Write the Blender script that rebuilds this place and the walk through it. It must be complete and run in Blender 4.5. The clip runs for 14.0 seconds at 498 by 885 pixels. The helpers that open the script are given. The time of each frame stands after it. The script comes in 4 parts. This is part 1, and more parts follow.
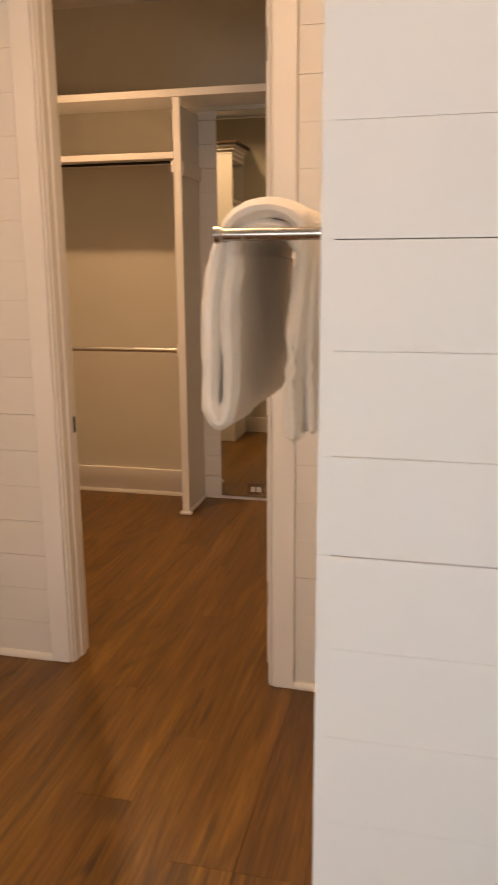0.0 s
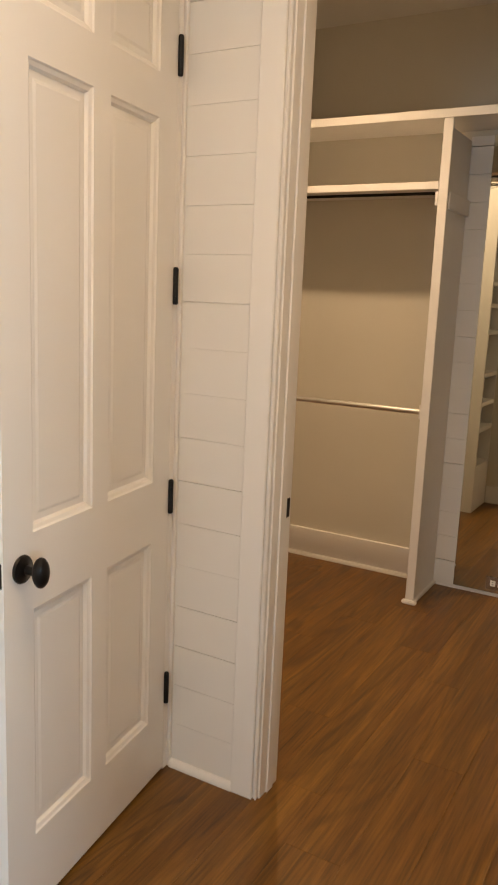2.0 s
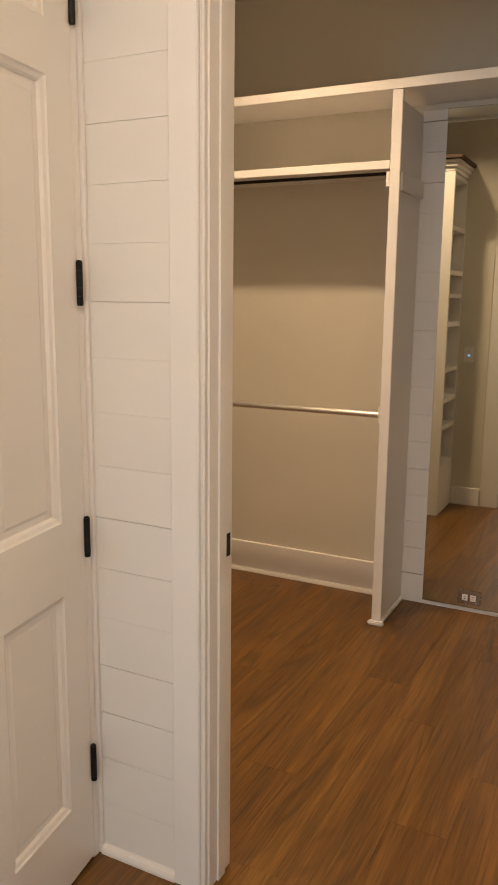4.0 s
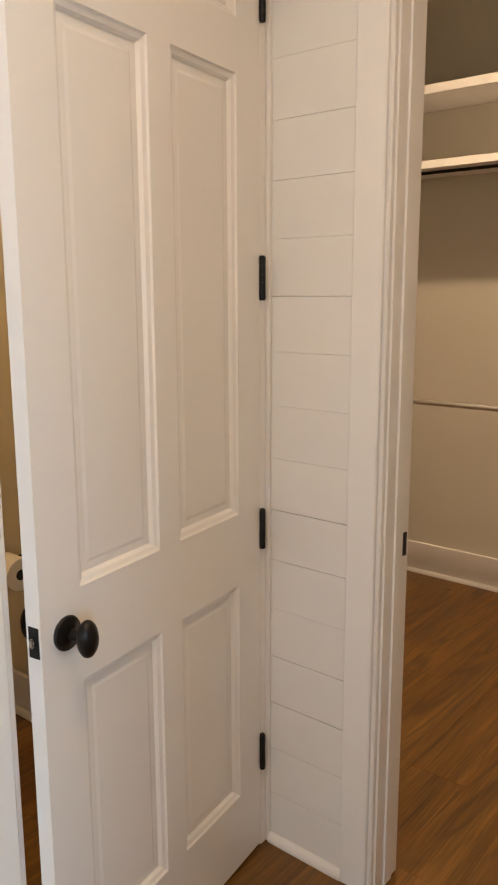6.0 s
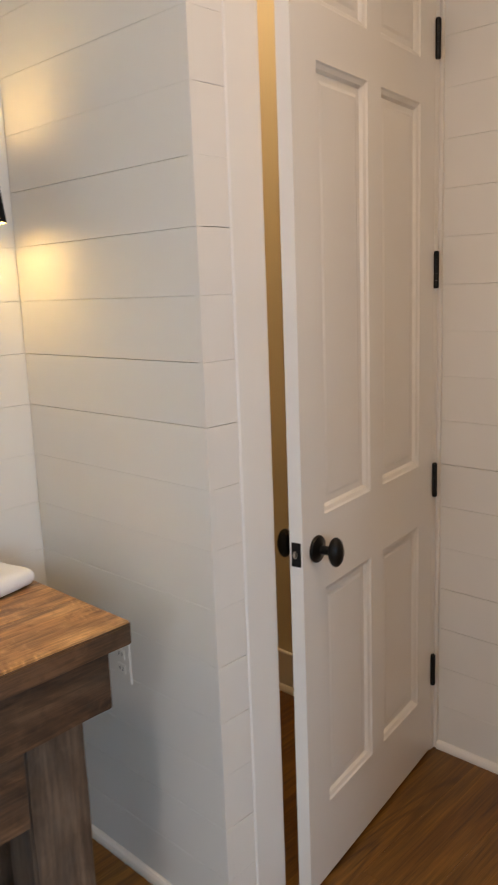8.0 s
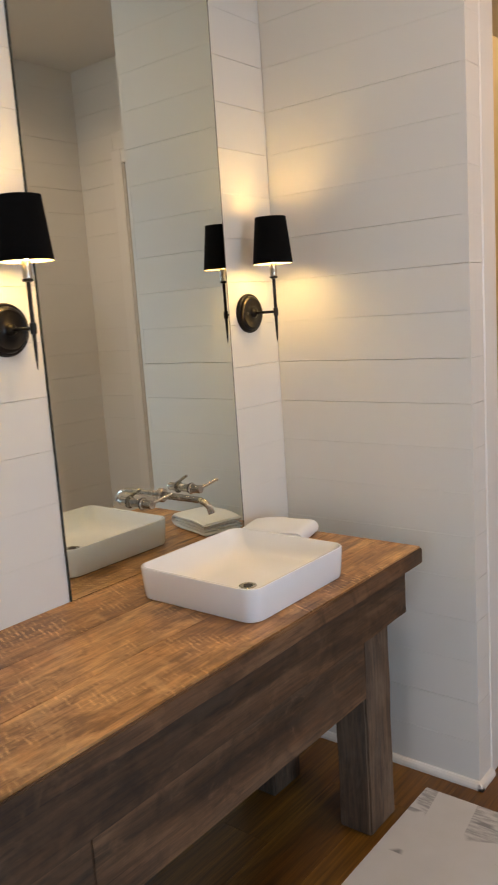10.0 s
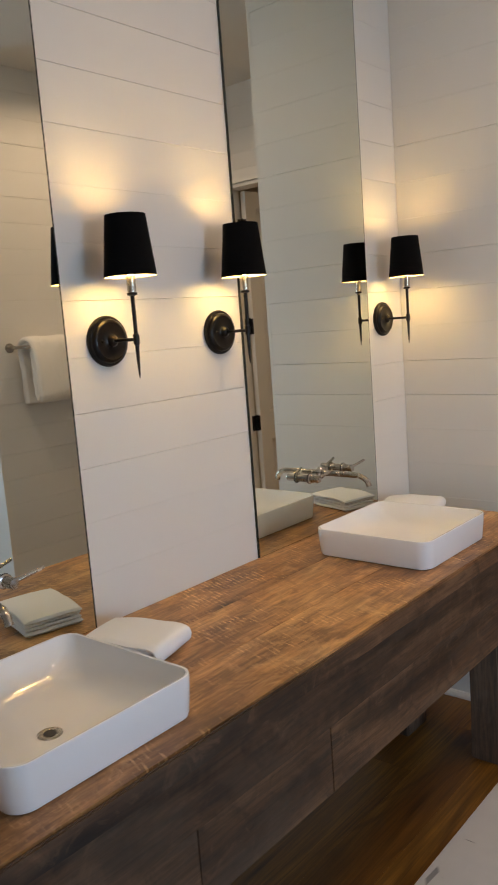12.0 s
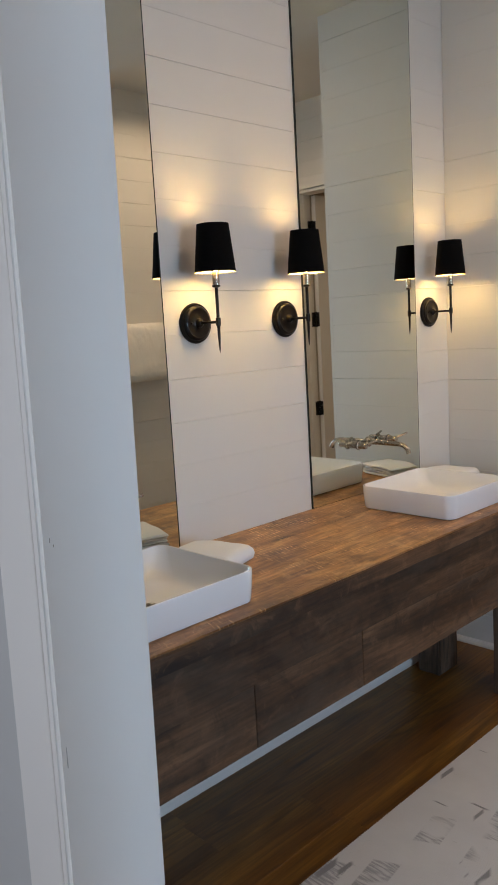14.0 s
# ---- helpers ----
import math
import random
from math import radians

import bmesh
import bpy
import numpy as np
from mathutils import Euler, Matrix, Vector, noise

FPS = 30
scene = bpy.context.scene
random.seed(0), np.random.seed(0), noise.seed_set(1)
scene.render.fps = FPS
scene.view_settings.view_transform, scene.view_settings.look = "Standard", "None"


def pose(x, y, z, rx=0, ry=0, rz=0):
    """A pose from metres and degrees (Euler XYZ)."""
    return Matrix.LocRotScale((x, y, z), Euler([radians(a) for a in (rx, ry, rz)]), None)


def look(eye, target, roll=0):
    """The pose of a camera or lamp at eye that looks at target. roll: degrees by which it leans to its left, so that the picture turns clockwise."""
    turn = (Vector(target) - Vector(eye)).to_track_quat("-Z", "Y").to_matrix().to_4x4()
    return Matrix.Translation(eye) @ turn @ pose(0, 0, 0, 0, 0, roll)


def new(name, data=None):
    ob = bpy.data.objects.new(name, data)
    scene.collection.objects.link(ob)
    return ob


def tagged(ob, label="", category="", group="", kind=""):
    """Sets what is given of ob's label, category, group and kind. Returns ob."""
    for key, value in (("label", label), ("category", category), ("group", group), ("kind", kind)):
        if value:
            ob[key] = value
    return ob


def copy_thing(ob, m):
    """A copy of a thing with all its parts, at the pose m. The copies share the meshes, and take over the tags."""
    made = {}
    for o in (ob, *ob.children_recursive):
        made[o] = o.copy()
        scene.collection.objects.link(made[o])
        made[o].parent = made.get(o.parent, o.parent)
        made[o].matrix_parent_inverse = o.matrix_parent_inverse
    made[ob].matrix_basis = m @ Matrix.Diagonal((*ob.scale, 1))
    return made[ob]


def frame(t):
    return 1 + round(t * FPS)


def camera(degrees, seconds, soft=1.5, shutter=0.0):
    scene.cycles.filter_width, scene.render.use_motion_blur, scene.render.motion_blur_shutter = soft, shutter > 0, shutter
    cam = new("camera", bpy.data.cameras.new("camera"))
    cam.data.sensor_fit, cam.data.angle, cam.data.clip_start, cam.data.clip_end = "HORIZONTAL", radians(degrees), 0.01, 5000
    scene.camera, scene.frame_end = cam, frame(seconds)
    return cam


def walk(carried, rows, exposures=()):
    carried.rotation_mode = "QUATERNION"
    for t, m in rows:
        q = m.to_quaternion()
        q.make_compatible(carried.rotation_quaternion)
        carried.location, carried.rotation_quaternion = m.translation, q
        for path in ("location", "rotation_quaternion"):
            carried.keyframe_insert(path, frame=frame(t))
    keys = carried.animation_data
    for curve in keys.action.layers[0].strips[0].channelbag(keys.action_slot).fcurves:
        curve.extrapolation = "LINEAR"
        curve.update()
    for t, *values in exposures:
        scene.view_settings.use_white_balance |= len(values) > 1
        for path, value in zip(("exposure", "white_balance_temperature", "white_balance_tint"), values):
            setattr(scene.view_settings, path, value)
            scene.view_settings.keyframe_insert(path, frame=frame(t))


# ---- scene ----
cam = camera(35.5, 14.0, soft=1.7, shutter=0.35)
PATH = [
    (0, (0.087, 0.071, 1.523), (-0.366, 1.982, 1.073), -0.4),
    (0.5, (-0.027, 0.246, 1.543), (-0.707, 2.09, 1.096), 0.6),
    (1, (-0.071, 0.398, 1.555), (-0.942, 2.164, 1.125), 1.4),
    (1.5, (-0.101, 0.544, 1.56), (-1.091, 2.254, 1.161), 2.3),
    (2, (-0.192, 0.677, 1.56), (-1.178, 2.395, 1.191), 2.4),
    (2.2, (-0.247, 0.741, 1.568), (-1.19, 2.485, 1.21), 2.3),
    (4.3, (-0.328, 1.069, 1.555), (-1.227, 2.833, 1.18), 0.5),
    (4.5, (-0.333, 1.064, 1.556), (-1.286, 2.799, 1.179), 0.3),
    (5, (-0.33, 1.06, 1.544), (-1.404, 2.723, 1.169), 0.1),
    (5.5, (-0.346, 1.063, 1.549), (-1.523, 2.654, 1.167), -0.1),
    (6, (-0.35, 1.059, 1.548), (-1.605, 2.589, 1.168), -0.2),
    (6.5, (-0.358, 1.031, 1.55), (-1.665, 2.517, 1.172), -0.2),
    (7, (-0.37, 0.932, 1.552), (-1.708, 2.39, 1.171), -0.6),
    (7.5, (-0.389, 0.723, 1.551), (-1.755, 2.153, 1.165), -1.4),
    (8, (-0.338, 0.497, 1.551), (-1.711, 1.917, 1.16), -2.2),
    (8.5, (-0.338, 0.22, 1.567), (-1.684, 1.669, 1.184), -3.2),
    (9, (-0.417, -0.04, 1.555), (-1.715, 1.452, 1.194), -3.74),
    (9.2, (-0.473, -0.175, 1.566), (-1.737, 1.346, 1.207), -3.77),
    (11.3, (-0.64, -1.043, 1.581), (-1.899, 0.491, 1.285), -4.05),
    (11.5, (-0.639, -1.099, 1.572), (-1.913, 0.424, 1.282), -4.25),
    (12, (-0.675, -1.224, 1.586), (-1.967, 0.285, 1.29), -4.3),
    (12.5, (-0.684, -1.333, 1.566), (-1.996, 0.157, 1.266), -4.2),
    (13, (-0.585, -1.446, 1.568), (-1.927, 0.016, 1.268), -3.8),
    (13.5, (-0.463, -1.540, 1.558), (-1.848, -0.118, 1.272), -3.8),
    (14, (-0.316, -1.589, 1.551), (-1.736, -0.202, 1.259), -3.3),
]
EXPOSURES = [(0.0, 0.34, 8700, 27), (1.0, 0.58, 7500, 15), (2.0, 0.52, 7150, 14), (4.5, 0.67, 6650, 14), (5.5, 0.58, 6600, 14), (7.2, 0.07, 6800, 16), (9.0, -0.04, 6750, 18), (11.5, -0.25, 6750, 19), (14.0, -0.37, 6450, 18)]
walk(cam, [(t, look(eye, target, roll)) for t, eye, target, roll in PATH], EXPOSURES)

# ---- light ----
CEIL = 3.05
WARM, AMBER, DAY = (1.0, 0.73, 0.46), (1.0, 0.72, 0.40), (0.49, 0.77, 1.0)
world = bpy.data.worlds.new("world")
world.use_nodes = True
scene.world = world
sky = world.node_tree.nodes.new("ShaderNodeTexSky")
sky.sky_type, sky.sun_disc, sky.sun_elevation, sky.sun_rotation = "NISHITA", False, radians(35), radians(200)
world.node_tree.links.new(sky.outputs[0], world.node_tree.nodes["Background"].inputs[0])
world.node_tree.nodes["Background"].inputs[1].default_value = 0.08


def lamp(name, place, target, watts, colour, size, size_y=0, spread=180):
    data = bpy.data.lights.new(name, "AREA")
    data.energy, data.color, data.size, data.spread = watts, colour, size, radians(spread)
    data.shape = "RECTANGLE" if size_y else "DISK"
    if size_y:
        data.size_y = size_y
    ob = new(name, data)
    ob.matrix_world = look(place, target)
    return ob


# the bathroom's east window; an unseen one added in the room to the south
WINDOW = (-0.93, 0.15, 0.45, 1.95)
lamp("daylight", (2.34, (WINDOW[0] + WINDOW[1]) / 2, (WINDOW[2] + WINDOW[3]) / 2), (-1.9, 0.35, 0.5), 47, DAY, 1.0, 1.4, 125)
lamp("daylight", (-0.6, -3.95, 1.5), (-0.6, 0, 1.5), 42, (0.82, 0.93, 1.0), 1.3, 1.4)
DOWNLIGHTS = [
    ((-0.62, 1.60), 9.2, WARM, 150),
    ((-1.02, 0.52), 8, WARM, 172),
    ((0.69, 0.425), 7, WARM, 165),
    ((-1.80, 3.77), 14, WARM, 130),
    ((-0.80, 3.50), 3, WARM, 134),
    ((-2.15, 2.15), 7, AMBER, 150),
]
for (lx, ly), watts, colour, spread in DOWNLIGHTS:
    lamp("downlight_lamp", (lx, ly, CEIL - 0.012), (lx, ly + 0.0001, 0), watts, colour, 0.10, spread=spread)
BULB_GLOW = 118.0

# ---- materials ----


def material(name, colour, rough=0.5, metal=0.0):
    m = bpy.data.materials.new(name)
    m.use_nodes = True
    b = m.node_tree.nodes["Principled BSDF"]
    b.inputs["Base Color"].default_value = (*colour, 1)
    b.inputs["Roughness"].default_value = rough
    b.inputs["Metallic"].default_value = metal
    return m, m.node_tree, b


def node(tree, kind, **values):
    n = tree.nodes.new(kind)
    for key, value in values.items():
        n.inputs[key.replace("_", " ")].default_value = value
    return n


def coords(tree, scale, random_shift=True, turn=(0, 0, 0)):
    """Object coordinates in metres, shifted by each object's own random number."""
    tc = tree.nodes.new("ShaderNodeTexCoord")
    mp = tree.nodes.new("ShaderNodeMapping")
    mp.inputs["Scale"].default_value = scale
    mp.inputs["Rotation"].default_value = turn
    source = tc.outputs["Object"]
    if random_shift:
        info = tree.nodes.new("ShaderNodeObjectInfo")
        mul = tree.nodes.new("ShaderNodeMath")
        mul.operation, mul.inputs[1].default_value = "MULTIPLY", 37.0
        tree.links.new(info.outputs["Random"], mul.inputs[0])
        add = tree.nodes.new("ShaderNodeVectorMath")
        tree.links.new(source, add.inputs[0])
        tree.links.new(mul.outputs[0], add.inputs[1])
        source = add.outputs[0]
    tree.links.new(source, mp.inputs[0])
    return mp.outputs[0]


def noise_tex(tree, vec, scale, detail=4, rough=0.55, distortion=0.0):
    n = node(tree, "ShaderNodeTexNoise", Scale=scale, Detail=detail, Roughness=rough, Distortion=distortion)
    tree.links.new(vec, n.inputs["Vector"])
    return n.outputs[0]


def ramp(tree, value, *stops):
    r = tree.nodes.new("ShaderNodeValToRGB")
    while len(r.color_ramp.elements) < len(stops):
        r.color_ramp.elements.new(0.5)
    for e, (pos, c) in zip(r.color_ramp.elements, stops):
        e.position = pos
        e.color = (*c, 1) if isinstance(c, tuple) else (c, c, c, 1)
    tree.links.new(value, r.inputs[0])
    return r.outputs[0]


def mix(tree, fac, a, b, mode="MIX"):
    m = tree.nodes.new("ShaderNodeMix")
    m.data_type, m.blend_type = "RGBA", mode
    for sock, v in ((m.inputs[0], fac), (m.inputs[6], a), (m.inputs[7], b)):
        if isinstance(v, (int, float)):
            sock.default_value = v
        elif isinstance(v, tuple):
            sock.default_value = (*v, 1)
        else:
            tree.links.new(v, sock)
    return m.outputs[2]


def bump(tree, b, height, strength, distance=0.002):
    n = node(tree, "ShaderNodeBump", Strength=strength, Distance=distance)
    tree.links.new(height, n.inputs["Height"])
    tree.links.new(n.outputs[0], b.inputs["Normal"])


def paint(name, colour, rough, worn=0.05, strength=0.12):
    """Brushed paint: faint streaks, cloudy tone, uneven gloss."""
    m, t, b = material(name, colour, rough)
    v = coords(t, (1, 1, 1))
    cloud = noise_tex(t, v, 2.3, 3)
    fine = noise_tex(t, v, 90, 3)
    dark = tuple(c * (1 - worn) for c in colour)
    t.links.new(mix(t, cloud, dark, colour), b.inputs["Base Color"])
    t.links.new(ramp(t, noise_tex(t, v, 14, 4), (0.3, rough - 0.07), (0.7, rough + 0.08)), b.inputs["Roughness"])
    bump(t, b, fine, strength, 0.0006)
    return m


def timber(name, tones, grain, rough, saw=0.0, dark_knots=0.5, depth=0.0015, along="y", figure=1.0, smudge=0.0, streaky=0.8, weathered=None, vary=1.0, fleck=1.0):
    """Wood with its grain along one axis of the object; tones: dark, middle, light, second middle."""
    m, t, b = material(name, tones[1], rough[0])
    long, wide = grain

    def stretch(k_long, k_wide):
        a, c = long * k_long, wide * k_wide
        return coords(t, {"x": (a, c, c), "y": (c, a, c), "z": (c, c, a)}[along])

    broad = noise_tex(t, stretch(0.35, 0.22), 1.0, 4, 0.55, 0.8)
    streak = noise_tex(t, stretch(1.0, 1.0), 1.0, 6, 0.65, 0.4)
    fine = noise_tex(t, stretch(2.2, 5.0), 1.0, 5, 0.7, 0.2)
    base = ramp(t, broad, (0.33, tones[3]), (0.50, tones[1]), (0.66, tones[2]))
    base = mix(t, ramp(t, streak, (0.36, streaky), (0.56, 0.0)), base, tones[0])
    # growth rings as contour lines of a slow noise
    slow = noise_tex(t, stretch(0.26, 0.14), 1.0, 1, 0.4, 0.6)
    rings = t.nodes.new("ShaderNodeMath")
    rings.operation, rings.inputs[1].default_value = "MULTIPLY", 85.0
    t.links.new(slow, rings.inputs[0])
    wave = t.nodes.new("ShaderNodeMath")
    wave.operation = "SINE"
    t.links.new(rings.outputs[0], wave.inputs[0])
    where = ramp(t, noise_tex(t, stretch(0.3, 0.16), 1.7, 2), (0.42, 0.0), (0.58, 0.55 * figure))
    base = mix(t, mix(t, 1.0, ramp(t, wave.outputs[0], (0.25, 0.0), (0.95, 1.0)), where, "MULTIPLY"), base, tones[0])
    base = mix(t, 1.0, base, ramp(t, fine, (0.30, 1 - 0.48 * fleck), (0.62, 1 + 0.18 * fleck)), "MULTIPLY")
    # cracks and knots
    crack = noise_tex(t, stretch(0.55, 2.2), 1.0, 3, 0.5)
    base = mix(t, ramp(t, crack, (0.69, 0.0), (0.75, dark_knots)), base, tuple(c * 0.22 for c in tones[0]))
    vor = node(t, "ShaderNodeTexVoronoi", Scale=1.0)
    t.links.new(stretch(0.75, 0.36), vor.inputs["Vector"])
    base = mix(t, ramp(t, vor.outputs[0], (0.05, dark_knots), (0.16, 0.0)), base, tuple(c * 0.3 for c in tones[0]))
    if smudge:
        blot = noise_tex(t, coords(t, (1, 1, 1)), 11, 6, 0.65, 1.0)
        base = mix(t, ramp(t, blot, (0.30, smudge), (0.48, 0.0)), base, tones[0])
        base = mix(t, ramp(t, blot, (0.55, 0.0), (0.75, smudge)), base, tones[2])
    if weathered:
        worn = noise_tex(t, stretch(1.0, 0.30), 0.8, 5, 0.65, 0.5)
        base = mix(t, ramp(t, worn, (0.50, 0.0), (0.64, 0.42)), base, mix(t, fine, tuple(c * 0.55 for c in weathered), tuple(c * 1.35 for c in weathered)))
    info = t.nodes.new("ShaderNodeObjectInfo")
    base = mix(t, 1.0, base, ramp(t, info.outputs["Random"], (0.0, (1 - 0.20 * vary, 1 - 0.21 * vary, 1 - 0.22 * vary)), (1.0, (1 + 0.14 * vary, 1 + 0.12 * vary, 1 + 0.08 * vary))), "MULTIPLY")
    height = mix(t, 0.5, streak, fine)
    if saw:
        sw = node(t, "ShaderNodeTexWave", Scale=24.0, Distortion=2.2, Detail=3.0, Detail_Scale=1.5)
        sw.bands_direction = {"x": "X", "y": "Y", "z": "Z"}[along]
        t.links.new(coords(t, (1, 1, 1), False, (0, 0, 0.35)), sw.inputs["Vector"])
        patch = ramp(t, noise_tex(t, coords(t, (1, 1, 1)), 4.6, 5, 0.7), (0.50, 0.0), (0.66, saw))
        scratch = ramp(t, noise_tex(t, coords(t, (14, 120, 14)), 1.0, 4, 0.6), (0.48, 0.0), (0.56, 1.0))
        cut = mix(t, 1.0, mix(t, 1.0, patch, ramp(t, sw.outputs[1], (0.62, 0.0), (0.82, 1.0)), "MULTIPLY"), scratch, "MULTIPLY")
        base = mix(t, cut, base, tuple(min(1.0, c * 1.5) for c in tones[2]))
    t.links.new(base, b.inputs["Base Color"])
    t.links.new(ramp(t, streak, (0.3, rough[1]), (0.7, rough[0])), b.inputs["Roughness"])
    bump(t, b, height, 0.5, depth)
    return m


WALL_PAINT = paint("white_shiplap_paint", (0.80, 0.775, 0.735), 0.48, 0.05, 0.05)
TRIM_PAINT = paint("white_gloss_paint", (0.82, 0.795, 0.76), 0.36, 0.03, 0.02)
CLOSET_PAINT = paint("closet_wall_paint", (0.64, 0.602, 0.515), 0.6, 0.06, 0.2)
CREAM_PAINT = paint("cream_wall_paint", (0.72, 0.64, 0.47), 0.6, 0.06, 0.2)
CEILING_PAINT = paint("ceiling_paint", (0.74, 0.71, 0.66), 0.7, 0.05, 0.25)
FLOOR_WOOD = timber("oak_floor", ((0.048, 0.018, 0.0030), (0.178, 0.077, 0.0104), (0.240, 0.112, 0.0172), (0.140, 0.057, 0.0080)), (1.7, 28), (0.42, 0.30), 0.0, 0.6, 0.0004, "y", 0.85, 0.0, 0.40, vary=0.35, fleck=1.05)
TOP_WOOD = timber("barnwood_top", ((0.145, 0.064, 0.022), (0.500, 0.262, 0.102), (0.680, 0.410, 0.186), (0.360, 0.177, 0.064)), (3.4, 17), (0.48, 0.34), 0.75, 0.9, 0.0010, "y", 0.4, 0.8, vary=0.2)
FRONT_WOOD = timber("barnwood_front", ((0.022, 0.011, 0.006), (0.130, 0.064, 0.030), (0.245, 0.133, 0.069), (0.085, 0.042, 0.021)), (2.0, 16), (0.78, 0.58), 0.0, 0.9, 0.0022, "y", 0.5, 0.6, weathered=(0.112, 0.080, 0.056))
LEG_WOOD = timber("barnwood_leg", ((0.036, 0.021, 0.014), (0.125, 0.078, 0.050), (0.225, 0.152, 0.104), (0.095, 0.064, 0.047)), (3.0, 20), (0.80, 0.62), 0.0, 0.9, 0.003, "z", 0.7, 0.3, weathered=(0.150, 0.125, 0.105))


def metal(name, colour, rough):
    m, t, b = material(name, colour, rough, 1.0)
    v = coords(t, (1, 1, 1))
    t.links.new(ramp(t, noise_tex(t, v, 60, 4), (0.3, rough - 0.05), (0.7, rough + 0.08)), b.inputs["Roughness"])
    return m


NICKEL = metal("brushed_nickel", (0.47, 0.44, 0.40), 0.22)
CHROME, _, _ = material("chrome_rod", (0.80, 0.78, 0.75), 0.36, 1.0)


def bronze(name, colour, rough):
    m, t, b = material(name, colour, rough, 0.55)
    v = coords(t, (1, 1, 1))
    t.links.new(ramp(t, noise_tex(t, v, 45, 4), (0.3, colour), (0.75, tuple(c * 2.2 for c in colour))), b.inputs["Base Color"])
    t.links.new(ramp(t, noise_tex(t, v, 20, 4), (0.3, rough - 0.08), (0.7, rough + 0.1)), b.inputs["Roughness"])
    return m


BRONZE = bronze("oil_rubbed_bronze", (0.0065, 0.0055, 0.0050), 0.34)
BLACK_IRON = bronze("black_hinge_metal", (0.008, 0.0075, 0.008), 0.42)

PORCELAIN, pt, pb = material("white_porcelain", (0.84, 0.84, 0.83), 0.07)
pb.inputs["Coat Weight"].default_value, pb.inputs["Coat Roughness"].default_value = 0.6, 0.03
pt.links.new(mix(pt, noise_tex(pt, coords(pt, (1, 1, 1)), 6, 2), (0.87, 0.885, 0.92), (0.89, 0.905, 0.94)), pb.inputs["Base Color"])

MIRROR, mt, mb = material("silvered_glass", (0.775, 0.81, 0.755), 0.012, 1.0)
mt.links.new(ramp(mt, noise_tex(mt, coords(mt, (1, 1, 1)), 9, 5), (0.35, 0.008), (0.8, 0.03)), mb.inputs["Roughness"])
MIRROR_EDGE, _, _ = material("dark_glass_edge", (0.025, 0.03, 0.027), 0.25)


def cloth(name, colour, scale, strength, distance):
    m, t, b = material(name, colour, 0.95)
    b.inputs["Sheen Weight"].default_value = 0.1
    v = coords(t, (1, 1, 1))
    f = noise_tex(t, v, scale, 5, 0.7)
    t.links.new(mix(t, f, tuple(c * 0.93 for c in colour), colour), b.inputs["Base Color"])
    bump(t, b, f, strength, distance)
    return m


TERRY = cloth("white_terry", (0.93, 0.89, 0.83), 260, 0.7, 0.002)
WASHCLOTH = cloth("white_cotton", (0.84, 0.865, 0.91), 420, 0.35, 0.0006)
PAPER = cloth("tissue_paper", (0.82, 0.77, 0.66), 160, 0.3, 0.001)
SHADE_BLACK = cloth("black_shade_card", (0.0025, 0.0025, 0.0028), 700, 0.25, 0.0006)
SHADE_FINISH = SHADE_BLACK.node_tree.nodes["Principled BSDF"].inputs
SHADE_FINISH["Sheen Weight"].default_value, SHADE_FINISH["Specular IOR Level"].default_value = 0.0, 0.15
SHADE_LINING = cloth("cream_shade_lining", (0.80, 0.70, 0.50), 300, 0.1, 0.0005)
PLASTIC, _, _ = material("white_plastic", (0.78, 0.76, 0.71), 0.35)
DARK_SLOT, _, _ = material("dark_slot", (0.02, 0.02, 0.02), 0.6)
SCUFF, _, _ = material("grey_scuff", (0.30, 0.28, 0.25), 0.7)
ROOM_PAINT = paint("grey_room_paint", (0.55, 0.55, 0.54), 0.6, 0.06, 0.2)


def glowing(name, colour, strength):
    m, t, b = material(name, colour, 0.4)
    b.inputs["Emission Color"].default_value = (*colour, 1)
    b.inputs["Emission Strength"].default_value = strength
    return m


BULB = glowing("lit_bulb", (1.0, 0.73, 0.27), BULB_GLOW)
LENS = glowing("lit_downlight_lens", (1.0, 0.85, 0.62), 6.0)
BLUE_LED = glowing("blue_led", (0.15, 0.4, 1.0), 3.0)
PANE = glowing("daylit_pane", (0.62, 0.78, 1.0), 1.6)

RUG, rt, rb = material("woven_rug", (0.6, 0.6, 0.58), 0.95)
rv = coords(rt, (1, 1, 1), False)
weave = node(rt, "ShaderNodeTexWave", Scale=70.0, Distortion=1.0, Detail=2.0)
weave.bands_direction = "Y"
rt.links.new(rv, weave.inputs["Vector"])
def rug_marks(scale, turn, shift, size, edge):
    """Sparse angular brush marks: cells of a stretched pattern, kept where a slow noise allows."""
    cells = node(rt, "ShaderNodeTexVoronoi", Scale=1.0)
    cells.distance = "MANHATTAN"
    rt.links.new(coords(rt, scale, False, (0, 0, turn)), cells.inputs["Vector"])
    spots = ramp(rt, cells.outputs[0], (size, 1.0), (size + edge, 0.0))
    keep = ramp(rt, noise_tex(rt, coords(rt, (1, 1, 1), False, (shift, 0, 0.4)), 5.0, 1), (0.45, 0.0), (0.49, 1.0))
    return mix(rt, 1.0, spots, keep, "MULTIPLY")


